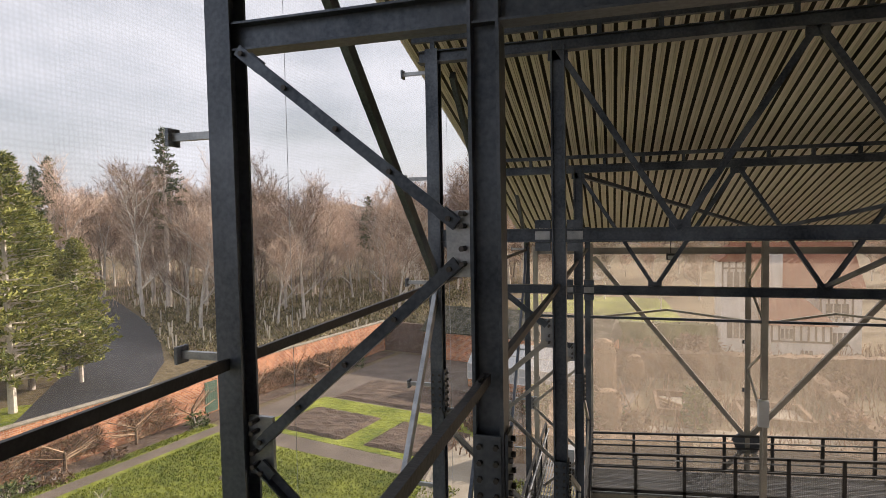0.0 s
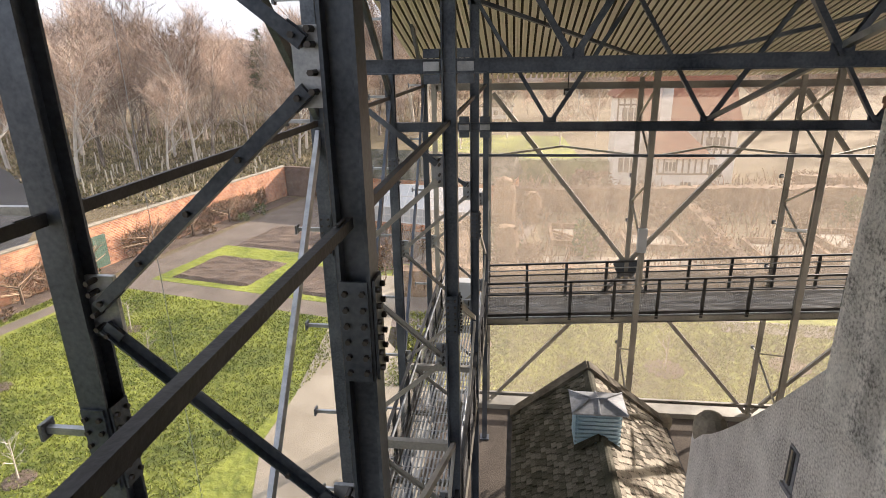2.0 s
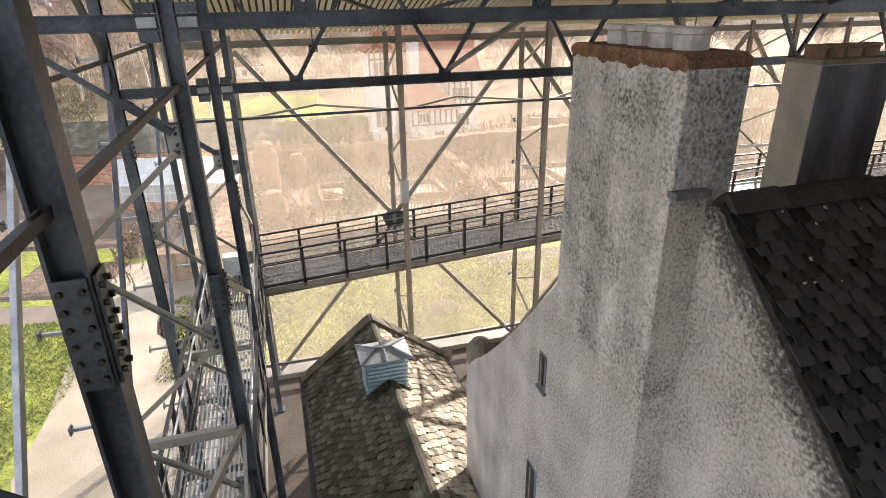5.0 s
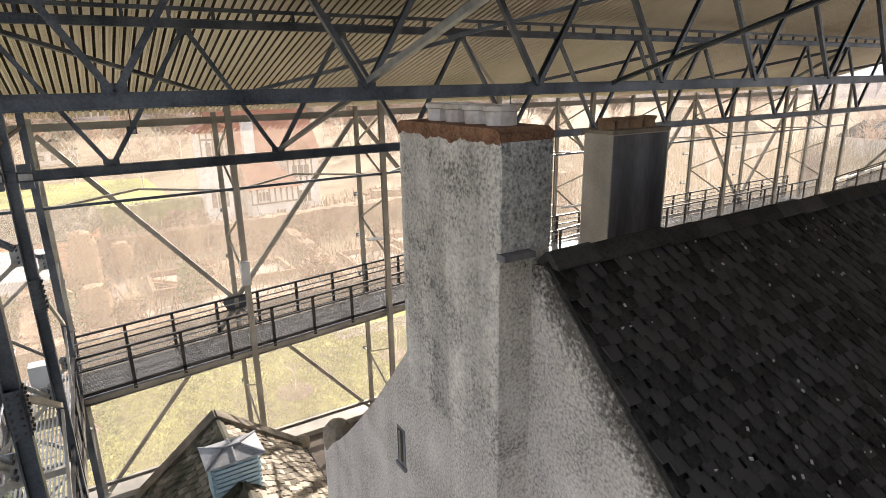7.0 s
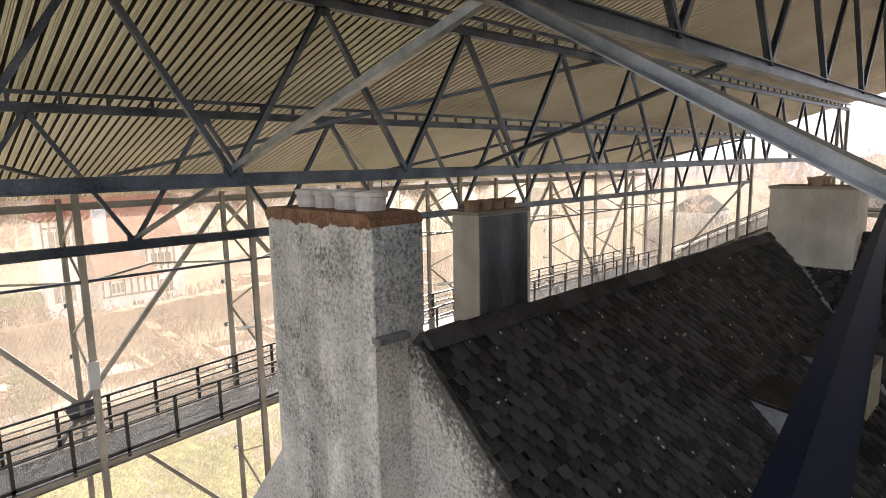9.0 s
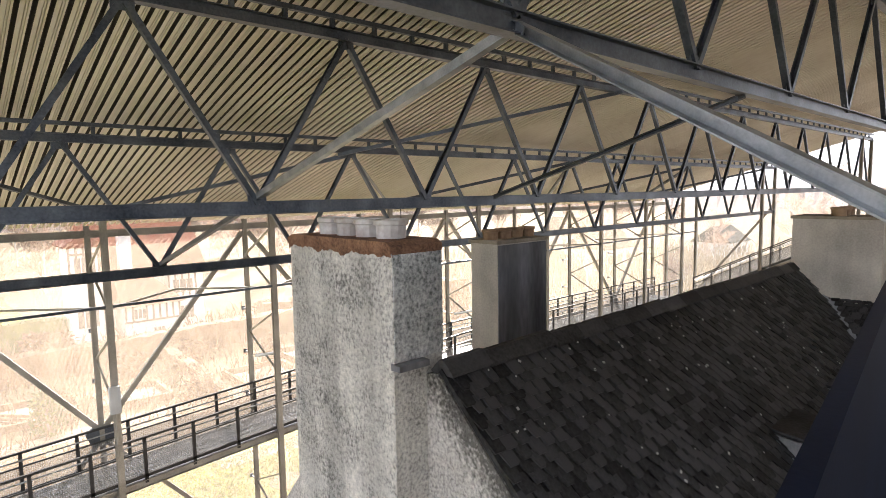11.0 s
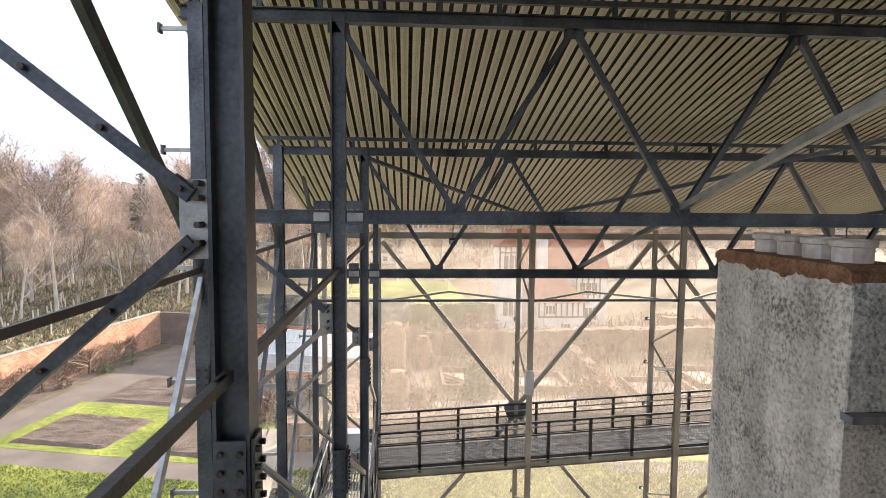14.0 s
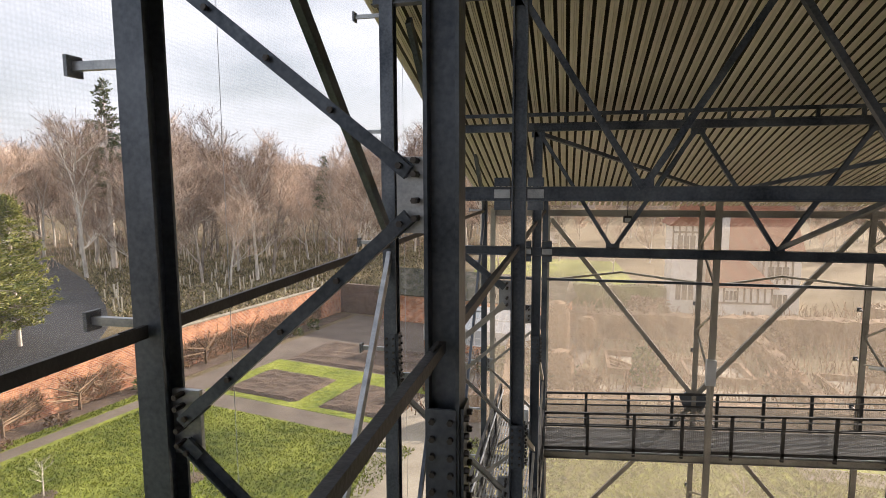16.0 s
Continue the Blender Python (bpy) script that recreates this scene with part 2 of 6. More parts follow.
def lichened(name, base, ridge_y, ridge_z, pitch, reach, dark):
    """Roughcast with dark lichen grown in from a raking edge, ragged and speckled at its limit."""
    m = base.copy()
    m.name = name
    n, l = m.node_tree.nodes, m.node_tree.links
    b = n["Principled BSDF"]
    co, sep = n.new("ShaderNodeTexCoord"), n.new("ShaderNodeSeparateXYZ")
    l.new(co.outputs["Object"], sep.inputs[0])
    # how far below the raking edge
    up = n.new("ShaderNodeMath")
    up.operation = "MULTIPLY_ADD"
    up.inputs[1].default_value, up.inputs[2].default_value = pitch, ridge_z - pitch * ridge_y
    l.new(sep.outputs["Y"], up.inputs[0])
    below = n.new("ShaderNodeMath")
    below.operation = "SUBTRACT"
    l.new(up.outputs[0], below.inputs[0])
    l.new(sep.outputs["Z"], below.inputs[1])
    value = below.outputs[0]
    for scale, amount in ((2.2, 0.55), (26.0, 0.9)):
        no = n.new("ShaderNodeTexNoise")
        no.inputs["Scale"].default_value, no.inputs["Detail"].default_value = scale, 4
        l.new(co.outputs["Object"], no.inputs["Vector"])
        off = n.new("ShaderNodeMath")
        off.operation = "SUBTRACT"
        off.inputs[1].default_value = 0.5
        l.new(no.outputs["Fac"], off.inputs[0])
        ad = n.new("ShaderNodeMath")
        ad.operation = "MULTIPLY_ADD"
        ad.inputs[1].default_value = amount
        l.new(off.outputs[0], ad.inputs[0])
        l.new(value, ad.inputs[2])
        value = ad.outputs[0]
    mr = n.new("ShaderNodeMapRange")
    mr.inputs["From Min"].default_value, mr.inputs["From Max"].default_value = reach * 0.55, reach * 1.25
    mr.inputs["To Min"].default_value, mr.inputs["To Max"].default_value = 1.0, 0.0
    l.new(value, mr.inputs["Value"])
    mix = n.new("ShaderNodeMix")
    mix.data_type, mix.blend_type = "RGBA", "MULTIPLY"
    mix.inputs[7].default_value = (*dark, 1)
    l.new(mr.outputs["Result"], mix.inputs[0])
    l.new(b.inputs["Base Color"].links[0].from_socket, mix.inputs[6])
    l.new(mix.outputs[2], b.inputs["Base Color"])
    return m


HARL_RAKE = lichened("roughcast with lichened edge", HARL, 4.4, 10.92, 0.94, 0.46, (0.22, 0.22, 0.215))


def glass(name, tint=(0.85, 0.9, 0.9)):
    m = bpy.data.materials.new(name)
    m.use_nodes = True
    b = m.node_tree.nodes["Principled BSDF"]
    b.inputs["Base Color"].default_value = (*tint, 1)
    b.inputs["Roughness"].default_value = 0.05
    b.inputs["Transmission Weight"].default_value = 1.0
    return m


GLASS = glass("window glass")


def mesh_screen(name, cover, colour, pitch=0.03, glow=0.5):
    """Chain-mail: rings as a fine pattern of gaps, with vertical streaks where it hangs denser."""
    m = bpy.data.materials.new(name)
    m.use_nodes = True
    n, l = m.node_tree.nodes, m.node_tree.links
    n.remove(n["Principled BSDF"])
    uv = n.new("ShaderNodeTexCoord")
    streak, fine = n.new("ShaderNodeTexNoise"), n.new("ShaderNodeTexVoronoi")
    sm = n.new("ShaderNodeMapping")
    sm.inputs["Scale"].default_value = (0.45, 0.45, 0.05)
    l.new(uv.outputs["Object"], sm.inputs["Vector"])
    l.new(sm.outputs["Vector"], streak.inputs["Vector"])
    streak.inputs["Scale"].default_value = 1.0
    streak.inputs["Detail"].default_value = 5
    fine.inputs["Scale"].default_value = 1.0 / pitch
    fine.inputs["Randomness"].default_value = 0.15
    l.new(uv.outputs["Object"], fine.inputs["Vector"])
    a = n.new("ShaderNodeMapRange")
    a.inputs["From Min"].default_value, a.inputs["From Max"].default_value = 0.3, 0.7
    a.inputs["To Min"].default_value, a.inputs["To Max"].default_value = cover * 0.88, cover * 1.15
    l.new(streak.outputs["Fac"], a.inputs["Value"])
    f = n.new("ShaderNodeMapRange")
    f.inputs["From Min"].default_value, f.inputs["From Max"].default_value = 0.25, 0.6
    f.inputs["To Min"].default_value, f.inputs["To Max"].default_value = 0.7, 1.3
    l.new(fine.outputs["Distance"], f.inputs["Value"])
    mul = n.new("ShaderNodeMath")
    mul.operation = "MULTIPLY"
    mul.use_clamp = True
    l.new(a.outputs["Result"], mul.inputs[0])
    l.new(f.outputs["Result"], mul.inputs[1])
    dif, tra, gaps = n.new("ShaderNodeBsdfDiffuse"), n.new("ShaderNodeBsdfTranslucent"), n.new("ShaderNodeBsdfTransparent")
    dif.inputs["Color"].default_value = tra.inputs["Color"].default_value = (*colour, 1)
    body, out = n.new("ShaderNodeMixShader"), n.new("ShaderNodeMixShader")
    body.inputs[0].default_value = glow
    l.new(dif.outputs[0], body.inputs[1])
    l.new(tra.outputs[0], body.inputs[2])
    l.new(mul.outputs[0], out.inputs[0])
    l.new(gaps.outputs[0], out.inputs[1])
    l.new(body.outputs[0], out.inputs[2])
    l.new(out.outputs[0], n["Material Output"].inputs["Surface"])
    return m


MESH = mesh_screen("steel chain-mail", 0.28, (0.72, 0.62, 0.51), glow=0.6)
MESH_SIDE = mesh_screen("steel chain-mail side", 0.135, (0.66, 0.64, 0.61))
INFILL = mesh_screen("rail infill mesh", 0.5, (0.25, 0.25, 0.25), pitch=0.05, glow=0.2)


# ---------------------------------------------------------------- building helpers
def finish(bm, name, mat, smooth=False):
    bmesh.ops.recalc_face_normals(bm, faces=bm.faces)
    me = bpy.data.meshes.new(name)
    bm.to_mesh(me)
    bm.free()
    me.materials.append(mat)
    if smooth:
        me.polygons.foreach_set("use_smooth", [True] * len(me.polygons))
    return me


def part(name, bm, mat, parent=None, label="", smooth=False):
    """Links a bmesh as one mesh object, under a thing or a part where one is given."""
    ob = new(name, finish(bm, name, mat, smooth))
    ob.parent = parent
    return tagged(ob, label)


def thing(name, label, category, group="", kind=""):
    return tagged(new(name), label, category, group, kind)


def box(bm, lo, hi):
    vs = [bm.verts.new((x, y, z)) for z in (lo[2], hi[2]) for y in (lo[1], hi[1]) for x in (lo[0], hi[0])]
    for f in ((0, 2, 3, 1), (4, 5, 7, 6), (0, 1, 5, 4), (2, 6, 7, 3), (0, 4, 6, 2), (1, 3, 7, 5)):
        bm.faces.new([vs[i] for i in f])
    return bm


def block(lo, hi):
    return box(bmesh.new(), lo, hi)


def sweep(bm, p, q, shape, up=(0, 0, 1), caps=True):
    """A straight member with the outline shape (u across, v along up) from p to q."""
    p, q = Vector(p), Vector(q)
    d = (q - p).normalized()
    u = d.cross(Vector(up))
    if u.length < 1e-3:
        u = d.cross(Vector((0, 1, 0)))
    u.normalize()
    v = u.cross(d)
    rings = [[bm.verts.new(o + u * a + v * b) for a, b in shape] for o in (p, q)]
    k = len(shape)
    for i in range(k):
        bm.faces.new((rings[0][i], rings[0][(i + 1) % k], rings[1][(i + 1) % k], rings[1][i]))
    if caps:
        bm.faces.new(rings[0][::-1])
        bm.faces.new(rings[1])
    return bm


def rect(w, h):
    return [(-w / 2, -h / 2), (w / 2, -h / 2), (w / 2, h / 2), (-w / 2, h / 2)]


def ibeam(w, h, t=0.014):
    a, b, c = w / 2, h / 2, t / 2
    return [(-a, -b), (a, -b), (a, -b + t), (c, -b + t), (c, b - t), (a, b - t), (a, b), (-a, b), (-a, b - t), (-c, b - t), (-c, -b + t), (-a, -b + t)]


def channel(w, h, t=0.01):
    a, b = w / 2, h / 2
    return [(-a, -b), (a, -b), (a, -b + t), (-a + t, -b + t), (-a + t, b - t), (a, b - t), (a, b), (-a, b)]


def angle(w, h, t=0.01):
    return [(-w / 2, -h / 2), (w / 2, -h / 2), (w / 2, -h / 2 + t), (-w / 2 + t, -h / 2 + t), (-w / 2 + t, h / 2), (-w / 2, h / 2)]


def tube(r, k=8):
    return [(r * math.cos(2 * math.pi * i / k), r * math.sin(2 * math.pi * i / k)) for i in range(k)]


def member(p, q, shape, up=(0, 0, 1)):
    return sweep(bmesh.new(), p, q, shape, up)


def ring_stack(bm, levels, k=12, centre=(0, 0)):
    """A turned body: levels of (radius, z)."""
    rings = [[bm.verts.new((centre[0] + r * math.cos(2 * math.pi * i / k), centre[1] + r * math.sin(2 * math.pi * i / k), z)) for i in range(k)] for r, z in levels]
    for a, b in zip(rings, rings[1:]):
        for i in range(k):
            bm.faces.new((a[i], a[(i + 1) % k], b[(i + 1) % k], b[i]))
    bm.faces.new(rings[0][::-1])
    bm.faces.new(rings[-1])
    return bm


def sheet(name, pts, mat, label, category, z, kind="structure"):
    """A thin slab of ground with the outline pts, its top at z."""
    bm = bmesh.new()
    top = [bm.verts.new((x, y, z)) for x, y in pts]
    low = [bm.verts.new((x, y, z - 0.05)) for x, y in pts]
    bm.faces.new(top)
    for i in range(len(pts)):
        j = (i + 1) % len(pts)
        bm.faces.new((top[i], low[i], low[j], top[j]))
    return tagged(part(name, bm, mat), label, category, "", kind)


# ---------------------------------------------------------------- the steel box
XI, XO, XRI, XRO = -0.79, -2.51, 35.22, 37.1          # inner and outer rows, both sides
YF, YO = 17.5, 19.45                                   # inner and outer rows at the far side
BAYS_Y = [-5.0, -0.5, 3.92, 8.5, 13.0]
BAYS_X = [-0.78 + 4.5 * i for i in range(9)]
SLOPE = 0.283


def chord_low(y):
    return 12.10 - SLOPE * (y - 8.5) + (0.12 if y < 5 else 0)


def chord_top(y):
    return 14.60 - SLOPE * (y - 8.5)


def roof_z(y):
    return 14.98 - SLOPE * (y - 8.5)


# ribbed roof: pans with turned-up edges and two stiffening grooves, open slots between them, an added dark sheet above
# for the slots' shade
def corrugated(name, y0, y1, z0, z1, x0, x1):
    bm = bmesh.new()
    pitch, d, t = 0.178, 0.045, 0.003
    pan = [(0.040, d), (0.0, 0.0), (0.050, 0.0), (0.053, 0.024), (0.061, 0.024), (0.064, 0.0), (0.080, 0.0), (0.083, 0.024), (0.091, 0.024), (0.094, 0.0), (0.119, 0.0), (0.079, d)]
    count = len(pan)
    x = x0
    while x < x1:
        near_low, near_top, far_low, far_top = ([bm.verts.new((x + px, y, z + h + k)) for px, h in pan] for y, z, k in ((y0, z0, 0), (y0, z0, t), (y1, z1, 0), (y1, z1, t)))
        for i in range(count - 1):
            bm.faces.new((near_low[i], near_low[i + 1], far_low[i + 1], far_low[i]))
            bm.faces.new((near_top[i], near_top[i + 1], far_top[i + 1], far_top[i]))
            bm.faces.new((far_low[i], far_low[i + 1], far_top[i + 1], far_top[i]))
        x += pitch
    # added sheet whose dark colour stands for the shade inside the slots
    bed = bmesh.new()
    low = [bed.verts.new(v) for v in ((x0, y0, z0 + 0.13), (x1, y0, z0 + 0.13), (x1, y1, z1 + 0.13), (x0, y1, z1 + 0.13))]
    top = [bed.verts.new((*v.co.xy, v.co.z + 0.05)) for v in low]
    bed.faces.new(low)
    bed.faces.new(top[::-1])
    for i in range(4):
        bed.faces.new((low[i], low[(i + 1) % 4], top[(i + 1) % 4], top[i]))
    tagged(part(name + "_slot_shade", bed, SLOT_SHADE), "added dark sheet for the shade in the roof slots", "roof", "", "structure")
    return tagged(part(name, bm, SHEET), "pale ribbed metal roof sheeting over the trusses", "roof", "", "structure")


RIDGE_Y = -6.0
corrugated("ceiling", RIDGE_Y, 21.0, roof_z(RIDGE_Y), roof_z(21.0), -3.05, 37.6)
corrugated("ceiling_back", -22.0, RIDGE_Y, roof_z(RIDGE_Y) - SLOPE * 16, roof_z(RIDGE_Y), -3.05, 37.6)


def truss(y, x_end=XRO, mat=STEEL):
    """One roof truss along x: chords, zigzag webs, a purlin on short stubs."""
    t = thing("roof_truss", "dark grey steel lattice truss carrying the ribbed roof", "truss", "roof trusses")
    zl, zt = chord_low(y), chord_top(y)
    part("bottom_chord", member((XO, y, zl), (x_end, y, zl), ibeam(0.15, 0.18)), mat, t)
    part("top_chord", member((XO - 0.2, y, zt), (x_end + 0.2, y, zt), ibeam(0.15, 0.16)), mat, t)
    part("purlin", member((XO - 0.3, y, zt + 0.25), (x_end + 0.3, y, zt + 0.25), rect(0.07, 0.07)), mat, t)
    x = XO
    while x < x_end:
        part("stub", member((x, y, zt + 0.08), (x, y, zt + 0.22), rect(0.06, 0.06), (0, 1, 0)), mat, t)
        x += 0.75
    for s in (-1, 1) if y > 5 else ():
        for dz in (-0.15, 0.0, 0.15):
            part("collar_plate", block((XI + s * 0.21 - 0.10, y - 0.085, zl + dz - 0.055), (XI + s * 0.21 + 0.10, y + 0.07, zl + dz + 0.055)), GALV if dz == 0 else mat, t)
    x, low = XI, False
    n = 0
    while x + 1.5 <= x_end + 0.1:
        a = (x, y, zl + 0.06 if low else zt - 0.06)
        b = (x + 1.5, y, zt - 0.06 if low else zl + 0.06)
        part("web_bar", member(a, b, channel(0.075, 0.09), (0, 1, 0)), mat, t)
        g = bmesh.new()
        sweep(g, (x - 0.13, y, (zl + 0.12) if low else (zt - 0.13)), (x + 0.13, y, (zl + 0.12) if low else (zt - 0.13)), rect(0.02, 0.13), (0, 0, 1))
        part("gusset", g, mat, t)
        x, low, n = x + 1.5, not low, n + 1
    return t


for y in BAYS_Y[1:]:
    truss(y)


BOLT_MESH = {}


def bolt(p, normal, parent, length=0.024):
    """One hexagonal bolt head standing on a surface."""
    key = (tuple(normal), length)
    if key not in BOLT_MESH:
        BOLT_MESH[key] = finish(sweep(bmesh.new(), (0, 0, 0), Vector(normal) * length, tube(0.017, 6)), "bolt", BOLT)
    ob = new("bolt", BOLT_MESH[key])
    ob.location = p
    ob.parent = parent
    return ob


def bolts(parent, centre, rows, cols, pitch, normal):
    n = Vector(normal)
    side = Vector((0, 0, 1)).cross(n)
    for i in range(rows):
        for j in range(cols):
            bolt(Vector(centre) + side * (j - (cols - 1) / 2) * pitch + Vector((0, 0, 1)) * (i - (rows - 1) / 2) * pitch, normal, parent)


def column(x, y, top, size, splice=10.8, arms=(), arm_dir=(-1, 0), mat=STEEL, turned=False):
    c = thing("steel_column", "tall dark grey steel column of the shelter frame", "column", "frame columns")
    up = (1, 0, 0) if turned else (0, 1, 0)
    part("shaft", member((x, y, 0.05), (x, y, top), ibeam(size, size, 0.02), up), mat, c)
    part("base_plate", block((x - size, y - size, 0.0), (x + size, y + size, 0.05)), mat, c)
    if splice:
        s = size / 2 + 0.008
        for nx, ny in ((0, -1), (1, 0)):
            bm = bmesh.new()
            w = size * 0.42
            lo = (x - w if not nx else x + s - 0.004, y - w if not ny else y - s - 0.012, splice - 0.3)
            hi = (x + w if not nx else x + s + 0.012, y + w if not ny else y - s + 0.004, splice + 0.3)
            box(bm, lo, hi)
            plate = part("splice_plate", bm, mat, c)
            bolts(plate, (x + nx * (s + 0.012), y + ny * (s + 0.012), splice), 6, 2, 0.095, (nx, ny, 0))
    for z in arms:
        dx, dy = arm_dir
        px, py = x + dx * size / 2, y + dy * size / 2
        arm = part("mesh_arm", member((px, py, z), (px + dx * 0.36, py + dy * 0.36, z), channel(0.04, 0.05)), GALV, c)
        e = (px + dx * 0.36, py + dy * 0.36)
        part("end_plate", block((e[0] - 0.012 - abs(dy) * 0.045, e[1] - 0.012 - abs(dx) * 0.045, z - 0.06), (e[0] + 0.012 + abs(dy) * 0.045, e[1] + 0.012 + abs(dx) * 0.045, z + 0.06)), STEEL, arm)
    return c


ARM_Z = [12.92 - 1.48 * i for i in range(8)]
for y in BAYS_Y:
    column(XI, y, chord_top(y), 0.18, 10.8 if y < 8 else 8.75, turned=True)
    column(XO, y, chord_top(y) + 0.1, 0.18, 9.9, [z for z in ARM_Z + [14.4] if z < chord_top(y)], (-1, 0))
for y in (YF,):
    column(XI, y, chord_top(y), 0.15, None, mat=STEEL)
    column(XO, y, chord_top(y), 0.15, None, [z for z in ARM_Z if z < 11.5], (-1, 0))
# far and right-hand rows take the tone with sunlight put in
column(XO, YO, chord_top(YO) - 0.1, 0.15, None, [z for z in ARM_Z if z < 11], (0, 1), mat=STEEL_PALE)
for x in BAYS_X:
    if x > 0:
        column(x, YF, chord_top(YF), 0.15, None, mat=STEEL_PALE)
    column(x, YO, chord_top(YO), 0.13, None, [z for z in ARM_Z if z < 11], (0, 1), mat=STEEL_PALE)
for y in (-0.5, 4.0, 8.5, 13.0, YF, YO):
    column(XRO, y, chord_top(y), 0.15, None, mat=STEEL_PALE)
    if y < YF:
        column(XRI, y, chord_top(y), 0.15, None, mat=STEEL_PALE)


def brace(p, q, shape, mat=STEEL, up=(0, 0, 1), label="dark grey steel brace bolted between frame columns", heads=False, plates=True):
    """A straight brace with a fixing plate at each end."""
    b = thing("steel_brace", label, "brace", "frame braces")
    p, q = Vector(p), Vector(q)
    part("bar", member(p, q, shape, up), mat, b)
    d = (q - p).normalized()
    for o in (p, q - d * 0.2) if plates else ():
        part("end_plate", member(o, o + d * 0.12, rect(0.014, 0.085), up), mat, b)
    if heads:
        for u in (0.03, 0.28, 0.52, 0.76, 0.97):
            bolt(p.lerp(q, u) + Vector((0, -0.04, 0)), (0, -1, 0), b, 0.02)
    return b


# ties along the side wall, inner and outer rows
for x in (XI, XO):
    for z in ((11.42,) if x == XO else (11.43,)):
        ys = [-5.0, -0.5, 3.92, 8.5, 13.0, YF]
        for a, b in zip(ys, ys[1:]):
            brace((x, a + 0.1, z), (x, b - 0.1, z), rect(0.03, 0.075) if x == XO else rect(0.045, 0.06), RAILBLACK)

# zigzag bracing inside the side wall, across each frame
ANG = angle(0.062, 0.07, 0.012)
for y in (-0.5, 3.92, 8.5, 13.0, YF):
    base = chord_low(y) - 1.45
    nodes = [(XI - 0.17, base + 0.15), (XO + 0.18, base - 1.18), (XI - 0.17, base - 2.55), (XO + 0.12, base - 3.9), (XI - 0.17, base - 5.2), (XO + 0.12, base - 6.5)]
    brace((XI - 0.17, y - 0.06, base + 0.24), (XO + 0.14, y - 0.06, base + 1.36), ANG, heads=y < 5)
    for (x0, z0), (x1, z1) in zip(nodes, nodes[1:]):
        if z1 > 0.3:
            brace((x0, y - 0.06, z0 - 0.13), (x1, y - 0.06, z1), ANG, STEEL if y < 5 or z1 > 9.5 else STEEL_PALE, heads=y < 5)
    for x, z in nodes:
        if z > 0.3:
            s = 1 if x < -1.5 else -1
            bm = block((x - (0.10 if s > 0 else 0.08), y - 0.015, z - 0.22), (x + (0.08 if s > 0 else 0.10), y + 0.015, z + 0.17))
            g = tagged(part("gusset_plate", bm, GALV), "galvanised steel gusset plate on a frame column", "plate", "gusset plates")
            for dz in (-0.14, -0.05, 0.08, 0.15):
                bolt((x - 0.03 * s, y - 0.014, z + dz), (0, -1, 0), g, 0.085)
    zt = base - 4.15
    brace((XI, y, zt), (XO, y, zt), channel(0.1, 0.14), STEEL_PALE)

# long diagonals in the outer side wall
ys = [-5.0, -0.5, 3.92, 8.5, 13.0, YF]
for i, (a, b) in enumerate(zip(ys, ys[1:])):
    zb = 11.30
    if a < 3.8:
        continue
    brace((XO, b - 0.05, zb), (XO, a + 0.1, zb - 6.2), rect(0.06, 0.12), STEEL if i != 2 else GALV)
    top = min(chord_top(a), zb + 4.3)
    brace((XO, b - 0.02, zb + 0.2), (XO, b - (top - zb) / 0.95, top), rect(0.08, 0.15))
    if zb - 6.2 > 0.3:
        brace((XO, b - 0.05, 0.3), (XO, a + 0.1, zb - 6.2), rect(0.06, 0.12), STEEL_PALE)
# inner side wall, lighter diagonals below the tie
for a, b in zip(ys[2:], ys[3:]):
    brace((XI, a + 0.1, 8.9), (XI, b - 0.1, 6.6), rect(0.06, 0.09), STEEL_PALE)
    brace((XI, a + 0.1, 4.4), (XI, b - 0.1, 6.5), rect(0.05, 0.07), STEEL_PALE)

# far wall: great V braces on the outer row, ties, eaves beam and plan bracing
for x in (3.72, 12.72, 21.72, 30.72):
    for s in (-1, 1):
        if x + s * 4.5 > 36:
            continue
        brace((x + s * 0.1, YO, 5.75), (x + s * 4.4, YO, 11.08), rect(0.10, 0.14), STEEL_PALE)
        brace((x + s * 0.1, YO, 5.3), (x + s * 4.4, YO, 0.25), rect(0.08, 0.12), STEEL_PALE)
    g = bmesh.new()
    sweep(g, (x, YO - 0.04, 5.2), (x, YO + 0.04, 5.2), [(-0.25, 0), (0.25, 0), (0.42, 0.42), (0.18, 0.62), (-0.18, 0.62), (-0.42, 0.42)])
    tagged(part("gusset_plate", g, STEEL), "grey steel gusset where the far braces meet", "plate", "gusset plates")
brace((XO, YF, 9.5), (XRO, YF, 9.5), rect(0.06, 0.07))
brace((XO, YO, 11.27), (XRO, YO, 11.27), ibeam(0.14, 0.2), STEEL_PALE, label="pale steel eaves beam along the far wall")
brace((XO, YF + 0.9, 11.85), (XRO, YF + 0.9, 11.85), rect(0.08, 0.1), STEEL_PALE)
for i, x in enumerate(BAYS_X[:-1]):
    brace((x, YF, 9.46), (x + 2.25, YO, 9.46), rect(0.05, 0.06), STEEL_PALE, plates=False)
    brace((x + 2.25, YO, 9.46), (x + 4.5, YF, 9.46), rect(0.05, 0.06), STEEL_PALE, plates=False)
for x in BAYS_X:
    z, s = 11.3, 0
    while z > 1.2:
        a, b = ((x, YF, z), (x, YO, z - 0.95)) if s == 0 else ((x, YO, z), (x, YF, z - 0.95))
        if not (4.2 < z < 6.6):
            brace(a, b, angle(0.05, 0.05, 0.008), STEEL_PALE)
        z, s = z - 0.95, 1 - s
        if s == 0:
            z -= 0.7
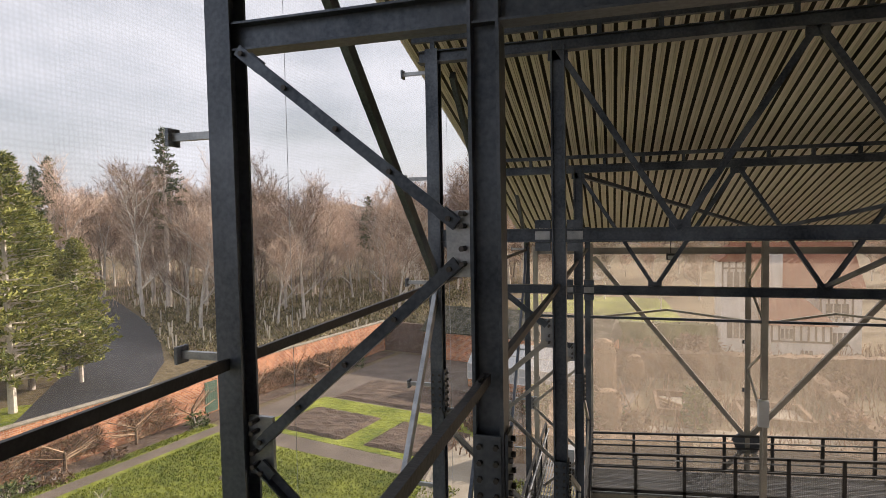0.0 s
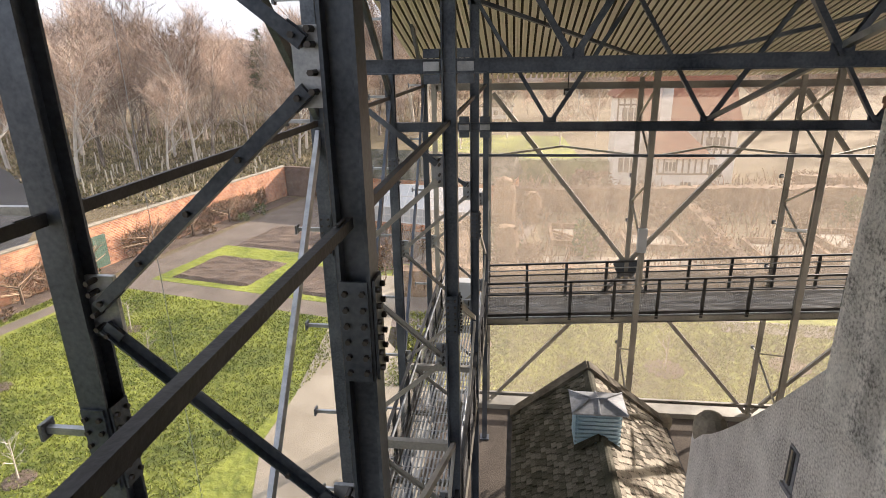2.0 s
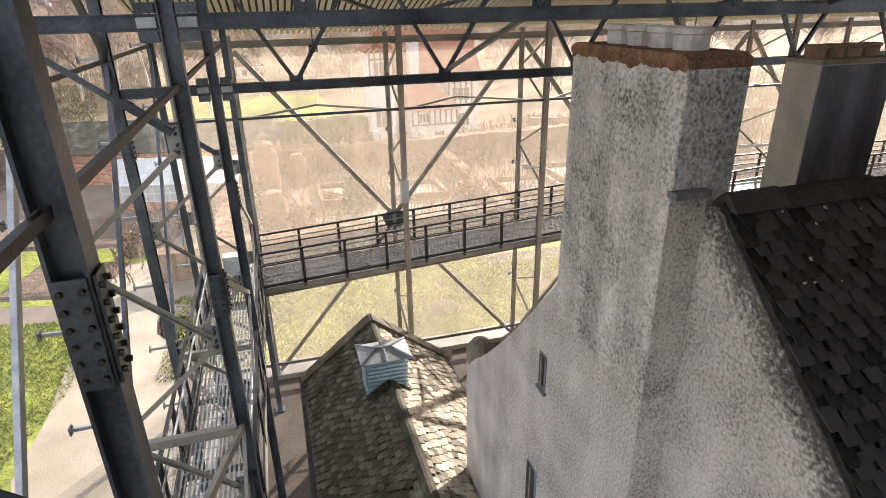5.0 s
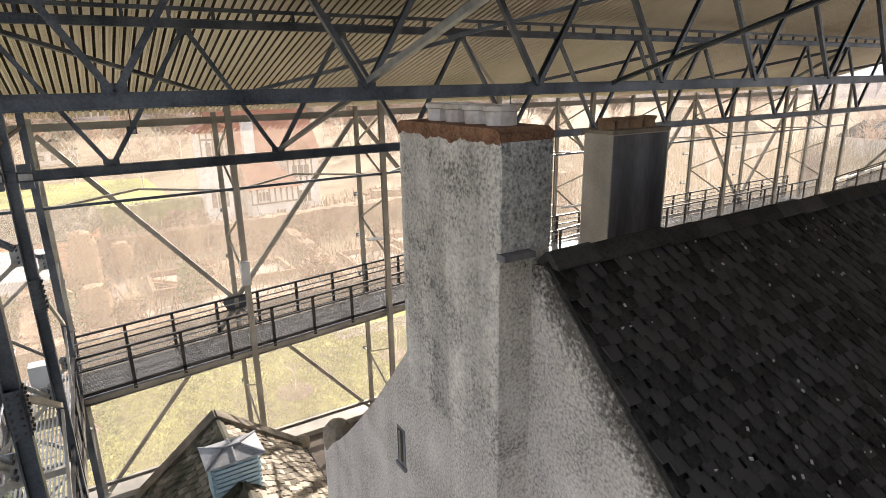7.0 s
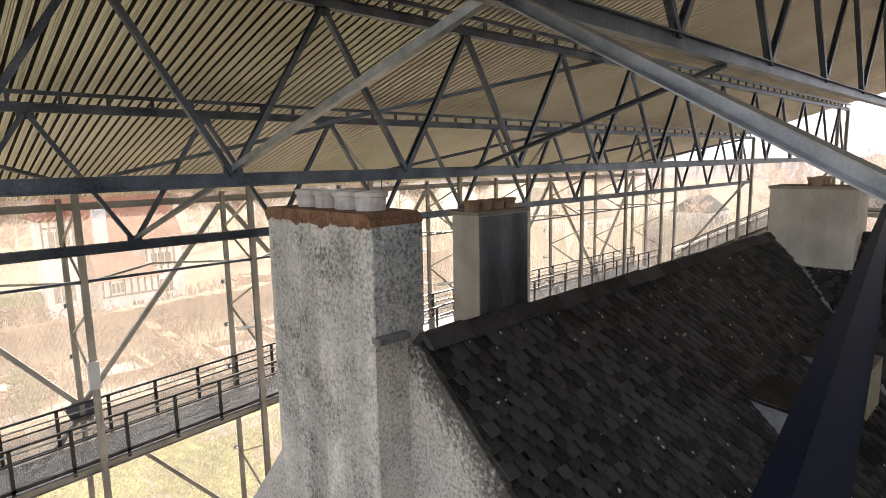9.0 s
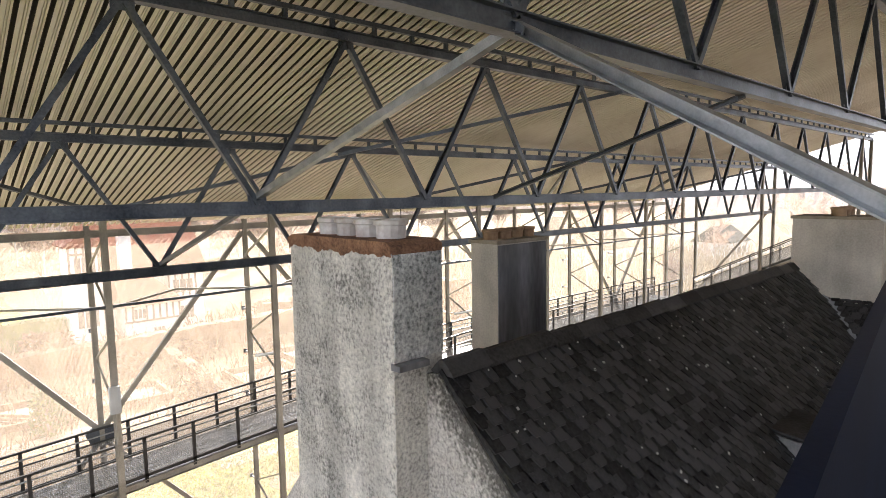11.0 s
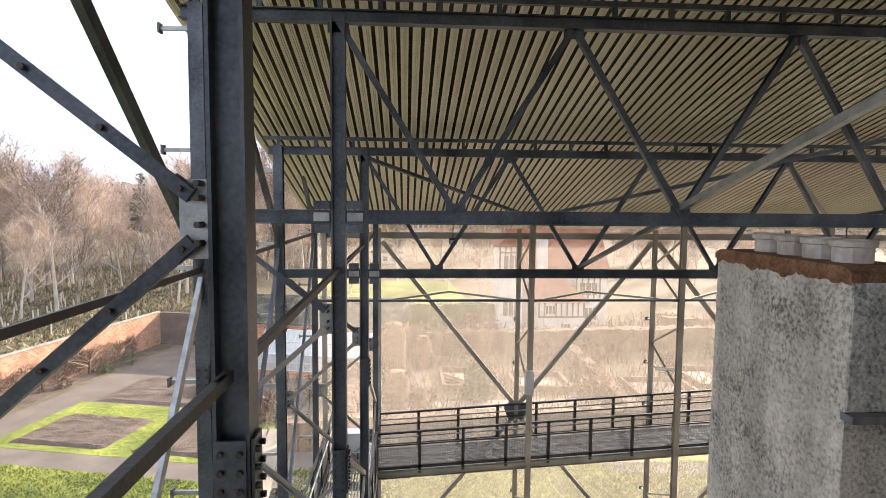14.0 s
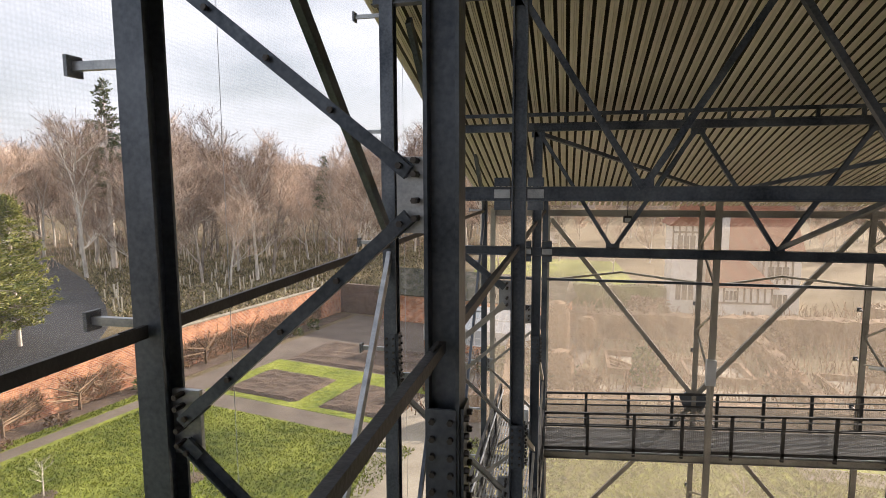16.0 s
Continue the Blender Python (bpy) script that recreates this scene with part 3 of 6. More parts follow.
# right-hand wall
for a, b in zip((-0.5, 4.0, 8.5, 13.0), (4.0, 8.5, 13.0, YF)):
    brace((XRO, a, 11.2 - SLOPE * (a - 13)), (XRO, b, 5.5), rect(0.09, 0.12), STEEL_PALE)
    brace((XRO, a, 6.0), (XRO, b, 6.0), rect(0.06, 0.08), STEEL_PALE)
# long wind braces under the roof, between truss nodes
brace((3.72, 3.92, 13.5), (3.72, 8.5, 12.25), channel(0.08, 0.08), GALV, label="long pale steel wind brace under the roof")
brace((3.72, 8.5, 12.2), (3.72, 13.0, 10.95), channel(0.07, 0.07), STEEL, label="long steel wind brace under the roof")
brace((3.72, 3.92, 13.5), (3.0, 1.0, 11.92), channel(0.09, 0.09), GALV, label="long pale steel wind brace under the roof")
brace((8.33, 8.42, 12.16), (8.11, 3.92, 13.42), channel(0.07, 0.07), STEEL, label="long steel wind brace under the roof")
brace((7.84, 13.0, 13.2), (12.69, 8.34, 14.53), angle(0.09, 0.09), STEEL, label="long steel wind brace under the roof")
for i in range(8):
    x = -0.78 + 4.5 * i
    ya, yb = (13.0, YF) if i % 2 == 0 else (YF, 13.0)
    brace((x + 0.05, ya, chord_top(ya) - 0.12), (x + 4.45, yb, chord_top(yb) - 0.12), angle(0.10, 0.10), STEEL, label="long steel wind brace under the roof")


# chain-mail screens, hung in shallow vertical folds
def screen(name, a, b, z0, ztop, mat, fold=0.004):
    bm = bmesh.new()
    a, b = Vector(a), Vector(b)
    d = b - a
    n = Vector((-d.y, d.x)).normalized()
    count = int(d.length / 0.03)
    prev = None
    for i in range(count + 1):
        p = a + d * i / count + n * fold * math.sin(2 * math.pi * i * 0.03 / 0.12)
        pair = (bm.verts.new((p.x, p.y, z0)), bm.verts.new((p.x, p.y, ztop(p.y))))
        if prev:
            bm.faces.new((prev[0], pair[0], pair[1], prev[1]))
        prev = pair
    return tagged(part(name, bm, mat), "fine steel chain-mail hung as the shelter's outer wall", "mesh wall", "", "structure")


screen("wall_west", (XO - 0.42, -8.0), (XO - 0.42, YO + 0.4), 0.2, lambda y: roof_z(y) - 0.02, MESH_SIDE, 0.0015)
screen("wall_north", (XO - 0.42, YO + 0.42), (XRO + 0.42, YO + 0.42), 0.2, lambda y: roof_z(y) - 0.02, MESH, 0.0005)
screen("wall_east", (XRO + 0.42, YO + 0.4), (XRO + 0.42, -8.0), 0.2, lambda y: roof_z(y) - 0.02, MESH_SIDE, 0.0015)
screen("wall_south", (XRO + 0.42, -8.0), (XO - 0.42, -8.0), 0.2, lambda y: roof_z(RIDGE_Y) - 0.6, MESH_SIDE, 0.004)
tagged(part("plinth", block((XO - 0.5, YO - 0.25, 0.0), (XRO + 0.5, YO + 0.6, 0.2)), STEEL_PALE), "pale kerb under the far mesh wall", "kerb", "", "structure")
for z, y in ((0.55, YO - 0.05),):
    brace((XO, y, z), (XRO, y, z), channel(0.1, 0.12), STEEL_PALE)
tagged(part("plinth_side", block((XO - 0.55, -8.0, 0.0), (XO - 0.1, YO - 0.25, 0.2)), STEEL_PALE), "pale kerb under the side mesh wall", "kerb", "", "structure")


# walkways
def walkway(a, b, width, side, posts, label, rail_in=True, rail_out=True):
    """From a to b (deck level), its width to the given side."""
    w = thing("walkway", label, "walkway", "high walkways")
    a, b, s = Vector(a), Vector(b), Vector(side)
    d = b - a
    ln = d.length
    d.normalize()
    mid = s * width / 2
    # grating: bars along the deck
    bm = bmesh.new()
    k = int(width / 0.085)
    for i in range(k + 1):
        o = s * (0.03 + (width - 0.06) * i / k)
        sweep(bm, a + o, b + o, rect(0.034, 0.035))
    x = 0.3
    while x < ln:
        sweep(bm, a + d * x + s * 0.02 - Vector((0, 0, 0.012)), a + d * x + s * (width - 0.02) - Vector((0, 0, 0.012)), rect(0.02, 0.012))
        x += 0.3
    part("grating", bm, GALV, w, "galvanised open grating deck")
    for o in (0.0, width):
        part("edge_beam", member(a + s * o - Vector((0, 0, 0.12)), b + s * o - Vector((0, 0, 0.12)), channel(0.08, 0.2)), STEEL_PALE, w)
    x = 0.6
    while x < ln:
        part("cross_beam", member(a + d * x - Vector((0, 0, 0.1)), a + d * x + s * width - Vector((0, 0, 0.1)), rect(0.06, 0.1)), STEEL_PALE, w)
        x += 2.25
    for o, on in ((0.0, rail_in), (width, rail_out)):
        if not on:
            continue
        e = a + s * o
        f = b + s * o
        zz = lambda h: Vector((0, 0, h))
        part("top_rail", member(e + zz(1.16), f + zz(1.16), rect(0.06, 0.06)), RAILBLACK, w)
        part("mid_rail", member(e + zz(0.78), f + zz(0.78), rect(0.04, 0.04)), RAILBLACK, w)
        part("bottom_rail", member(e + zz(0.10), f + zz(0.10), rect(0.06, 0.09)), RAILBLACK, w)
        inward = s * (0.09 if o == 0 else -0.09)
        part("handrail", member(e + inward + zz(0.98), f + inward + zz(0.98), tube(0.022)), GALV, w, "bright tubular handrail")
        bm = bmesh.new()
        vs = [bm.verts.new(v) for v in (e + zz(0.12), f + zz(0.12), f + zz(0.77), e + zz(0.77))]
        bm.faces.new(vs)
        part("mesh_infill", bm, INFILL, w, "fine wire mesh infill")
        n = max(2, round(ln / posts))
        for i in range(n + 1):
            p = e + (f - e) * i / n
            part("post", member(p - zz(0.1), p + zz(1.16), rect(0.085, 0.06), (0, 1, 0)), RAILBLACK, w)
    return w


walkway((-0.78, YF + 0.12, 4.35), (17.2, YF + 0.12, 5.42), 1.65, (0, 1, 0), 1.32, "sloping steel walkway with black railings along the far mesh wall")
walkway((17.25, YF + 0.12, 5.42), (XRI, YF + 0.12, 5.42), 1.65, (0, 1, 0), 1.32, "level steel walkway with black railings along the far mesh wall")
walkway((XRI + 0.15, 16.8, 5.6), (XRI + 0.15, 9.3, 9.4), 1.5, (1, 0, 0), 1.2, "steep steel stair flight with railings by the east mesh wall")
walkway((XRI + 0.15, 9.2, 9.4), (XRI + 0.15, -4.0, 9.4), 1.5, (1, 0, 0), 1.4, "high steel landing with railings by the east mesh wall")
walkway((XO + 0.3, -4.0, 4.5), (XO + 0.3, YO - 0.1, 4.5), 1.45, (1, 0, 0), 1.5, "galvanised grating walkway between the side-wall columns")

# the dark panel of the high platform beside the viewer
p = thing("balustrade_panel", "dark navy solid panel along the viewing platform", "panel")
bm = bmesh.new()
sweep(bm, (0.9, 1.178, 11.25), (7.0, 1.99, 11.25), rect(0.03, 1.20))
part("panel", bm, NAVY, p)
part("capping", member((1.0, 1.19, 11.855), (7.0, 1.99, 11.855), rect(0.04, 0.012)), NAVY, p)
tagged(part("platform", block((-0.6, -0.6, 10.55), (7.0, 1.14, 10.65)), NAVY), "dark steel floor of the high viewing platform", "platform", "", "structure")


# ---------------------------------------------------------------- the house
def solid_yz(bm, pts, x0, x1):
    """An outline in y and z drawn out between x0 and x1."""
    a = [bm.verts.new((x0, y, z)) for y, z in pts]
    b = [bm.verts.new((x1, y, z)) for y, z in pts]
    bm.faces.new(a)
    bm.faces.new(b[::-1])
    for i in range(len(pts)):
        j = (i + 1) % len(pts)
        bm.faces.new((a[i], b[i], b[j], a[j]))
    return bm


RIDGE = (4.4, 10.92)
house = thing("house", "large roughcast-rendered house with a dark slate roof, under the shelter", "house")
# gable wall facing the camera: curved sweep on the far side up into the stack
curve = [(9.45, 0.0), (9.45, 6.35), (9.2, 6.42)]
for i in range(9):
    u = i / 8
    curve.append((9.0 - 2.8 * u, 6.62 + 2.75 * u ** 1.12 + 0.12 * max(0, u - 0.6)))
curve += [(6.2, 9.7), (6.2, 10.6), (4.58, 10.75), (4.58, 0.0)]
gable = part("gable_wall", solid_yz(bmesh.new(), curve, 3.0, 3.5), HARL, house)
part("skewputt", ring_stack(bmesh.new(), [(0.20, 6.2), (0.26, 6.42), (0.25, 6.62), (0.16, 6.74), (0.03, 6.78)], 12, (3.22, 9.34)), STONE, house, "rounded stone at the gable's foot")
side = [(4.6, 0.0), (4.6, RIDGE[1] - 0.16), (4.42, RIDGE[1] - 0.12), (-1.9, 4.82), (-1.9, 0.0)]
part("gable_wall", solid_yz(bmesh.new(), side, 3.32, 3.48), HARL_RAKE, house)
bm = bmesh.new()
part("flue", solid_yz(bm, [(4.56, 9.0), (4.56, 11.78), (4.62, 11.84), (6.12, 11.84), (6.2, 11.78), (6.22, 9.0)], 2.985, 3.5), HARL_STACK, house)
tagged(part("cap", solid_yz(bmesh.new(), [(4.55, 11.80), (4.55, 11.85), (4.62, 11.89), (6.14, 11.89), (6.23, 11.85), (6.23, 11.80)], 2.97, 3.51), RUST, house), "rust-brown crumbling chimney cap")
# rust runs below the cap, ragged at the foot
rnd = random.Random(17)
for face in range(2):
    ln = 1.66 if face == 0 else 0.52
    bm = bmesh.new()
    prev = None
    k = int(ln / 0.03)
    for i in range(k + 1):
        u = ln * i / k
        drop = 0.015 + 0.07 * max(0, noise.noise((u * 5, face * 9.0, 2.0)) + 0.2) + rnd.uniform(0, 0.02)
        p = (2.979, 4.56 + u) if face == 0 else (2.985 + u, 4.553)
        pair = (bm.verts.new((*p, 11.81)), bm.verts.new((*p, 11.81 - drop)))
        if prev:
            bm.faces.new((prev[0], pair[0], pair[1], prev[1]))
        prev = pair
    tagged(part("rust_run", bm, RUST, house), "rust stain running down from the cap")
# the small stone ledge on the stack's side
part("ledge", block((2.97, 4.47, 10.87), (3.28, 4.58, 10.92)), CEMENT, house)
# darker skin on the stack's shaded side: lichen plus shade put into the colour
part("weathered_shaded_face", block((2.99, 4.548, 10.93), (3.5, 4.57, 11.79)), HARL_DARK, house, "roughcast on the stack's side, darkened for lichen and shade")
# roof planes
def slope_slab(x0, x1, ya, za, yb, zb, t=0.12):
    bm = bmesh.new()
    n = Vector((0, -(zb - za), yb - ya)).normalized()
    if n.z < 0:
        n = -n
    c = [Vector((x0, ya, za)), Vector((x1, ya, za)), Vector((x1, yb, zb)), Vector((x0, yb, zb))]
    top = [bm.verts.new(v) for v in c]
    low = [bm.verts.new(v - n * t) for v in c]
    bm.faces.new(top)
    bm.faces.new(low[::-1])
    for i in range(4):
        bm.faces.new((top[i], low[i], low[(i + 1) % 4], top[(i + 1) % 4]))
    return bm


part("roof_slope", slope_slab(3.34, 13.2, 4.4, 10.84, -1.9, 4.92, 0.05), SLATE_BASE, house)
part("roof_slope", slope_slab(3.4, 13.2, 4.4, 10.84, 9.6, 6.2), SLATE_BASE, house)
rnd = random.Random(19)
x = 3.35
while x < 13.0:
    # overlapping ridge tiles, each a little out of line
    dy, dz = rnd.uniform(-0.012, 0.012), rnd.uniform(-0.010, 0.012)
    part("ridge_tile", member((x, 4.4 + dy, 10.865 + dz), (min(x + 0.47, 13.2), 4.4 + dy, 10.875 + dz), [(-0.13, -0.085), (0.13, -0.085), (0.13, -0.065), (0.03, 0.035), (-0.03, 0.035), (-0.13, -0.065)]), SLATE, house)
    x += 0.45
part("side_wall", block((3.6, 9.0, 0.0), (13.2, 9.4, 6.3)), HARL_CREAM, house)
part("side_wall", block((3.6, -1.8, 0.0), (13.2, -1.4, 5.2)), HARL_CREAM, house)


def pot(parent, x, y, z, r, h, mat):
    bm = ring_stack(bmesh.new(), [(r * 0.92, z), (r * 0.95, z + h * 0.72), (r * 1.08, z + h * 0.76), (r * 1.1, z + h * 0.95), (r * 1.0, z + h), (r * 0.8, z + h), (r * 0.75, z + h * 0.6)], 14, (x, y))
    return part("chimney_pot", bm, mat, parent, smooth=False)


for i in range(4):
    pot(house, 3.27, 4.93 + 0.31 * i, 11.86, 0.14, 0.19, POT_PALE)


def chimney(x0, x1, y0, y1, z0, z1, mat, pots, potmat, label, side=None):
    c = thing("chimney", label, "chimney", "house chimneys")
    part("flue", block((x0, y0, z0), (x1, y1, z1)), mat, c)
    # thin darker face that carries the shade of this side, with rain streaks
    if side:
        part("side_face", block((x0 + 0.01, y0 - 0.012, z0), (x1, y0 + 0.05, z1 - 0.02)), side, c, "rain-streaked side face, its shade put in as dark grey")
    part("cap", block((x0 - 0.03, y0 - 0.03, z1), (x1 + 0.03, y1 + 0.03, z1 + 0.05)), STONE, c)
    for i in range(pots):
        u = (i + 0.5) / pots
        pot(c, x0 + (x1 - x0) * u, (y0 + y1) / 2, z1 + 0.04, 0.12, 0.16, potmat)
    return c


chimney(6.32, 7.42, 6.5, 7.02, 7.5, 11.52, HARL_CREAM, 4, POT_TAN, "cream roughcast chimney with a shaded, rain-streaked side and four buff pots", CEMENT)
chimney(11.8, 12.6, 3.1, 4.42, 8.0, 11.70, HARL_CREAM, 3, POT_TAN, "broad pale roughcast chimney at the far end of the ridge")

# cross roof that meets the main slope in a valley
bm = bmesh.new()
vs = [(12.4, 4.4, 10.86), (12.4, -6.0, 10.86), (6.1, -6.0, 4.94), (6.1, -1.9, 4.94), (12.4, 4.4, 10.86)][:4]
top = [bm.verts.new(v) for v in vs]
low = [bm.verts.new((x, y, z - 0.15)) for x, y, z in vs]
bm.faces.new(top)
bm.faces.new(low[::-1])
for i in range(4):
    bm.faces.new((top[i], low[i], low[(i + 1) % 4], top[(i + 1) % 4]))
part("cross_roof", bm, SLATE_BASE, house)
part("valley", member((12.3, 4.3, 10.80), (6.2, -1.8, 5.07), rect(0.16, 0.03)), LEAD, house, "lead-lined valley between two roofs")
part("cross_ridge", member((12.4, 4.4, 10.90), (12.4, -6.0, 10.90), [(-0.16, -0.09), (0.16, -0.09), (0.05, 0.06), (-0.05, 0.06)]), SLATE_BASE, house)


def dormer(x0, x1):
    d = part("dormer", block((x0 + 0.03, 2.30, 8.7), (x1, 2.64, 9.58)), STONE, house, "grey weathered stone dormer front")
    part("lead_top", roof_bed_block((x0, 3.16, 9.68), (x1, 2.55, 9.62), 0.05), SLATE_BASE, d)
    bm = bmesh.new()
    for o in (0.0, 0.02):
        bm.faces.new([bm.verts.new(v) for v in ((x0 + o, 3.14, 9.64), (x0 + o, 2.62, 9.60), (x0 + o, 2.62, 9.10))])
    part("lead_cheek", bm, GALV, d, "dull lead-clad dormer cheek")
    part("upstand", member((x0 + 0.01, 2.62, 9.08), (x0 + 0.01, 2.62, 9.62), rect(0.05, 0.05), (0, 1, 0)), LEAD, d)


def roof_bed_block(a, b, t):
    """A thin sloping slab between two opposite corners."""
    bm2 = bmesh.new()
    vs2 = [(a[0], a[1], a[2]), (b[0], a[1], a[2]), (b[0], b[1], b[2]), (a[0], b[1], b[2])]
    p, q = [bm2.verts.new(v) for v in vs2], [bm2.verts.new((x, y, z - t)) for x, y, z in vs2]
    bm2.faces.new(p)
    bm2.faces.new(q[::-1])
    for k in range(4):
        bm2.faces.new((p[k], q[k], q[(k + 1) % 4], p[(k + 1) % 4]))
    return bm2


dormer(6.93, 7.75)
dormer(8.93, 9.75)

# seam wires of the side mesh
for y in (5.3, 10.6):
    s = thing("seam_wire", "thin vertical wire joining two widths of mesh", "wire", "mesh seams")
    part("wire", member((XO - 0.41, y, 0.3), (XO - 0.41, y, roof_z(y) - 0.1), tube(0.0025, 5), (0, 1, 0)), GALV, s)
# fittings on the steelwork
c = thing("control_box", "light grey control box on a far column", "box")
part("case", block((3.55, YF - 0.22, 6.75), (3.8, YF - 0.08, 7.45)), CABINET, c)
part("conduit", member((3.68, YF - 0.13, 6.75), (3.68, YF - 0.13, 5.6), tube(0.02)), STEEL_PALE, c)
c = thing("service_cabinet", "pale grey service cabinet on the grating walkway", "cabinet")
part("case", block((-1.75, 17.6, 4.55), (-1.2, 18.0, 5.55)), CABINET, c)
part("door", block((-1.7, 17.575, 4.62), (-1.25, 17.6, 5.48)), CABINET, c)
for x in (1.42, 13.3):
    c = thing("floodlight", "small black floodlight hung from the eaves steel", "lamp", "floodlights")
    part("bracket", member((x, 17.6, 11.3), (x, 17.6, 11.95), rect(0.025, 0.025), (0, 1, 0)), RAILBLACK, c)
    part("housing", block((x - 0.11, 17.52, 11.12), (x + 0.11, 17.7, 11.3)), RAILBLACK, c)
    part("lens", block((x - 0.08, 17.505, 11.14), (x + 0.08, 17.52, 11.24)), CABINET, c)
for x in (8.22, 12.72, 17.22):
    c = thing("strip_light", "slim white strip light on a far column pair", "lamp", "strip lights")
    part("tube", member((x, YF + 0.2, 7.35), (x, YF + 1.5, 7.0), tube(0.05)), CABINET, c)
    part("bracket", member((x, YF + 0.1, 7.4), (x, YO, 6.95), rect(0.03, 0.03)), STEEL_PALE, c)
sg = thing("exit_sign", "small green exit sign on a far column", "sign")
part("plate", block((12.9, YF - 0.1, 9.6), (13.25, YF - 0.08, 9.75)), GREEN_PAINT, sg)
b = thing("gargoyle_hook", "small rusty iron hook on the chimney side", "hook")
part("shank", member((3.1, 6.22, 10.75), (3.1, 6.36, 10.78), rect(0.03, 0.05)), RUST, b)
part("tip", member((3.1, 6.36, 10.80), (3.1, 6.36, 10.68), rect(0.03, 0.04), (0, 1, 0)), RUST, b)


# ---------------------------------------------------------------- ground
bm = bmesh.new()
n = 60
for i in range(n + 1):
    for j in range(n + 1):
        u, v = (i / n * 2 - 1), (j / n * 2 - 1)
        bm.verts.new((1500 * u * abs(u) ** 1.6, 1500 * v * abs(v) ** 1.6, 0))
bm.verts.ensure_lookup_table()
for i in range(n):
    for j in range(n):
        a = i * (n + 1) + j
        bm.faces.new([bm.verts[k] for k in (a, a + n + 1, a + n + 2, a + 1)])
tagged(part("ground", bm, GRASS_DRY), "rough brown winter grassland round the garden", "ground", "", "structure")
sheet("floor", [(-2.9, -10), (37.4, -10), (37.4, 19.3), (-2.9, 19.3)], YARD, "brown gravel yard under the shelter roof", "yard", 0.012)


def garden(u, v):
    """Walled garden: u metres in from the brick wall, v metres along it."""
    return (-26.7 + (u + 0.22 * v) / 1.024, 25.8 + (v - 0.22 * u) / 1.024)


def plot(name, u0, v0, u1, v1, mat, label, category, z):
    return sheet(name, [garden(u0, v0), garden(u1, v0), garden(u1, v1), garden(u0, v1)], mat, label, category, z)


plot("lawn", 3.3, -45, 24, 4.2, GRASS, "bright green lawn with tufts and young trees", "lawn", 0.016)
plot("lawn", 4.5, 5.75, 18.4, 12.4, GRASS, "green grass edging round the dug beds", "lawn", 0.024)
plot("path", 3.2, 5.4, 24, 26, PATH_DARK, "brown trodden earth round the garden beds", "path", 0.016)
sheet("gravel", [(-2.9, -10), (-6.2, -10), (-6.9, 12.4), (-8.2, 16.5), (-8.1, 19.4), (-8.6, 25), (-9.2, 32), (-6.5, 32), (-5.5, 24), (-2.9, 20.2)], GRAVEL, "pale cream gravel drive beside the mesh wall", "gravel", 0.03)
plot("path", 2.2, -45, 3.3, 26, PATH_DARK, "grey-brown gravel path along the wall border", "path", 0.018)
plot("path", 3.6, 4.2, 22, 5.4, PATH_DARK, "grey-brown gravel path across the garden", "path", 0.02)
plot("border", 0.0, -45, 1.55, 26, SOIL, "narrow soil border under the brick wall", "border", 0.03)
plot("verge", 1.5, -45, 2.35, 5.0, GRASS, "grass verge between the wall border and the path", "verge", 0.026)
for u0, v0, u1, v1 in ((5.4, 6.3, 10.8, 10.5), (12.2, 6.3, 17.0, 10.5), (5.0, 12.5, 18.2, 17.6)):
    # each bed is a low mound of dug soil
    bm = bmesh.new()
    k = 14
    rnd = random.Random(int(u0 * 10))
    grid = [[bm.verts.new((*garden(u0 + (u1 - u0) * i / k, v0 + (v1 - v0) * j / k), 0.0 if i in (0, k) or j in (0, k) else 0.10 + rnd.random() * 0.09)) for j in range(k + 1)] for i in range(k + 1)]
    for i in range(k):
        for j in range(k):
            bm.faces.new((grid[i][j], grid[i + 1][j], grid[i + 1][j + 1], grid[i][j + 1]))
    tagged(part("garden_bed", bm, SOIL), "square bed of dug dark soil edged with grass", "bed", "dug beds")
# far side: lawn outside the far mesh wall, grey drive, far meadow
sheet("lawn", [(-6.0, 20.1), (45, 20.1), (45, 28.0), (20, 29.0), (-5.5, 27.0)], GRASS, "sunlit lawn beyond the far mesh wall", "lawn", 0.016)
sheet("lawn", [(-12, 72), (8, 70), (7, 92), (-14, 95)], GRASS, "distant green meadow behind the hedges", "lawn", 0.02)
sheet("drive", [(9.5, 26.2), (45, 23.5), (45, 26), (9.5, 27.4)], PATH_GREY, "pale gravel drive across the far lawn", "drive", 0.03)
sheet("lane", [(-30.5, 27), (-34.5, 25), (-46, 40), (-57, 53), (-70, 66), (-90, 78), (-86, 82), (-66, 67), (-55.4, 59), (-47.2, 51.6), (-39, 43.2), (-33.5, 35)], ASPHALT, "dark wet lane curving past the trees", "lane", 0.02)
sheet("verge", [(-29.5, 18), (-42, 20), (-40, 30), (-33, 34), (-28.0, 26)], GRASS, "green verge under the pines", "verge", 0.016)


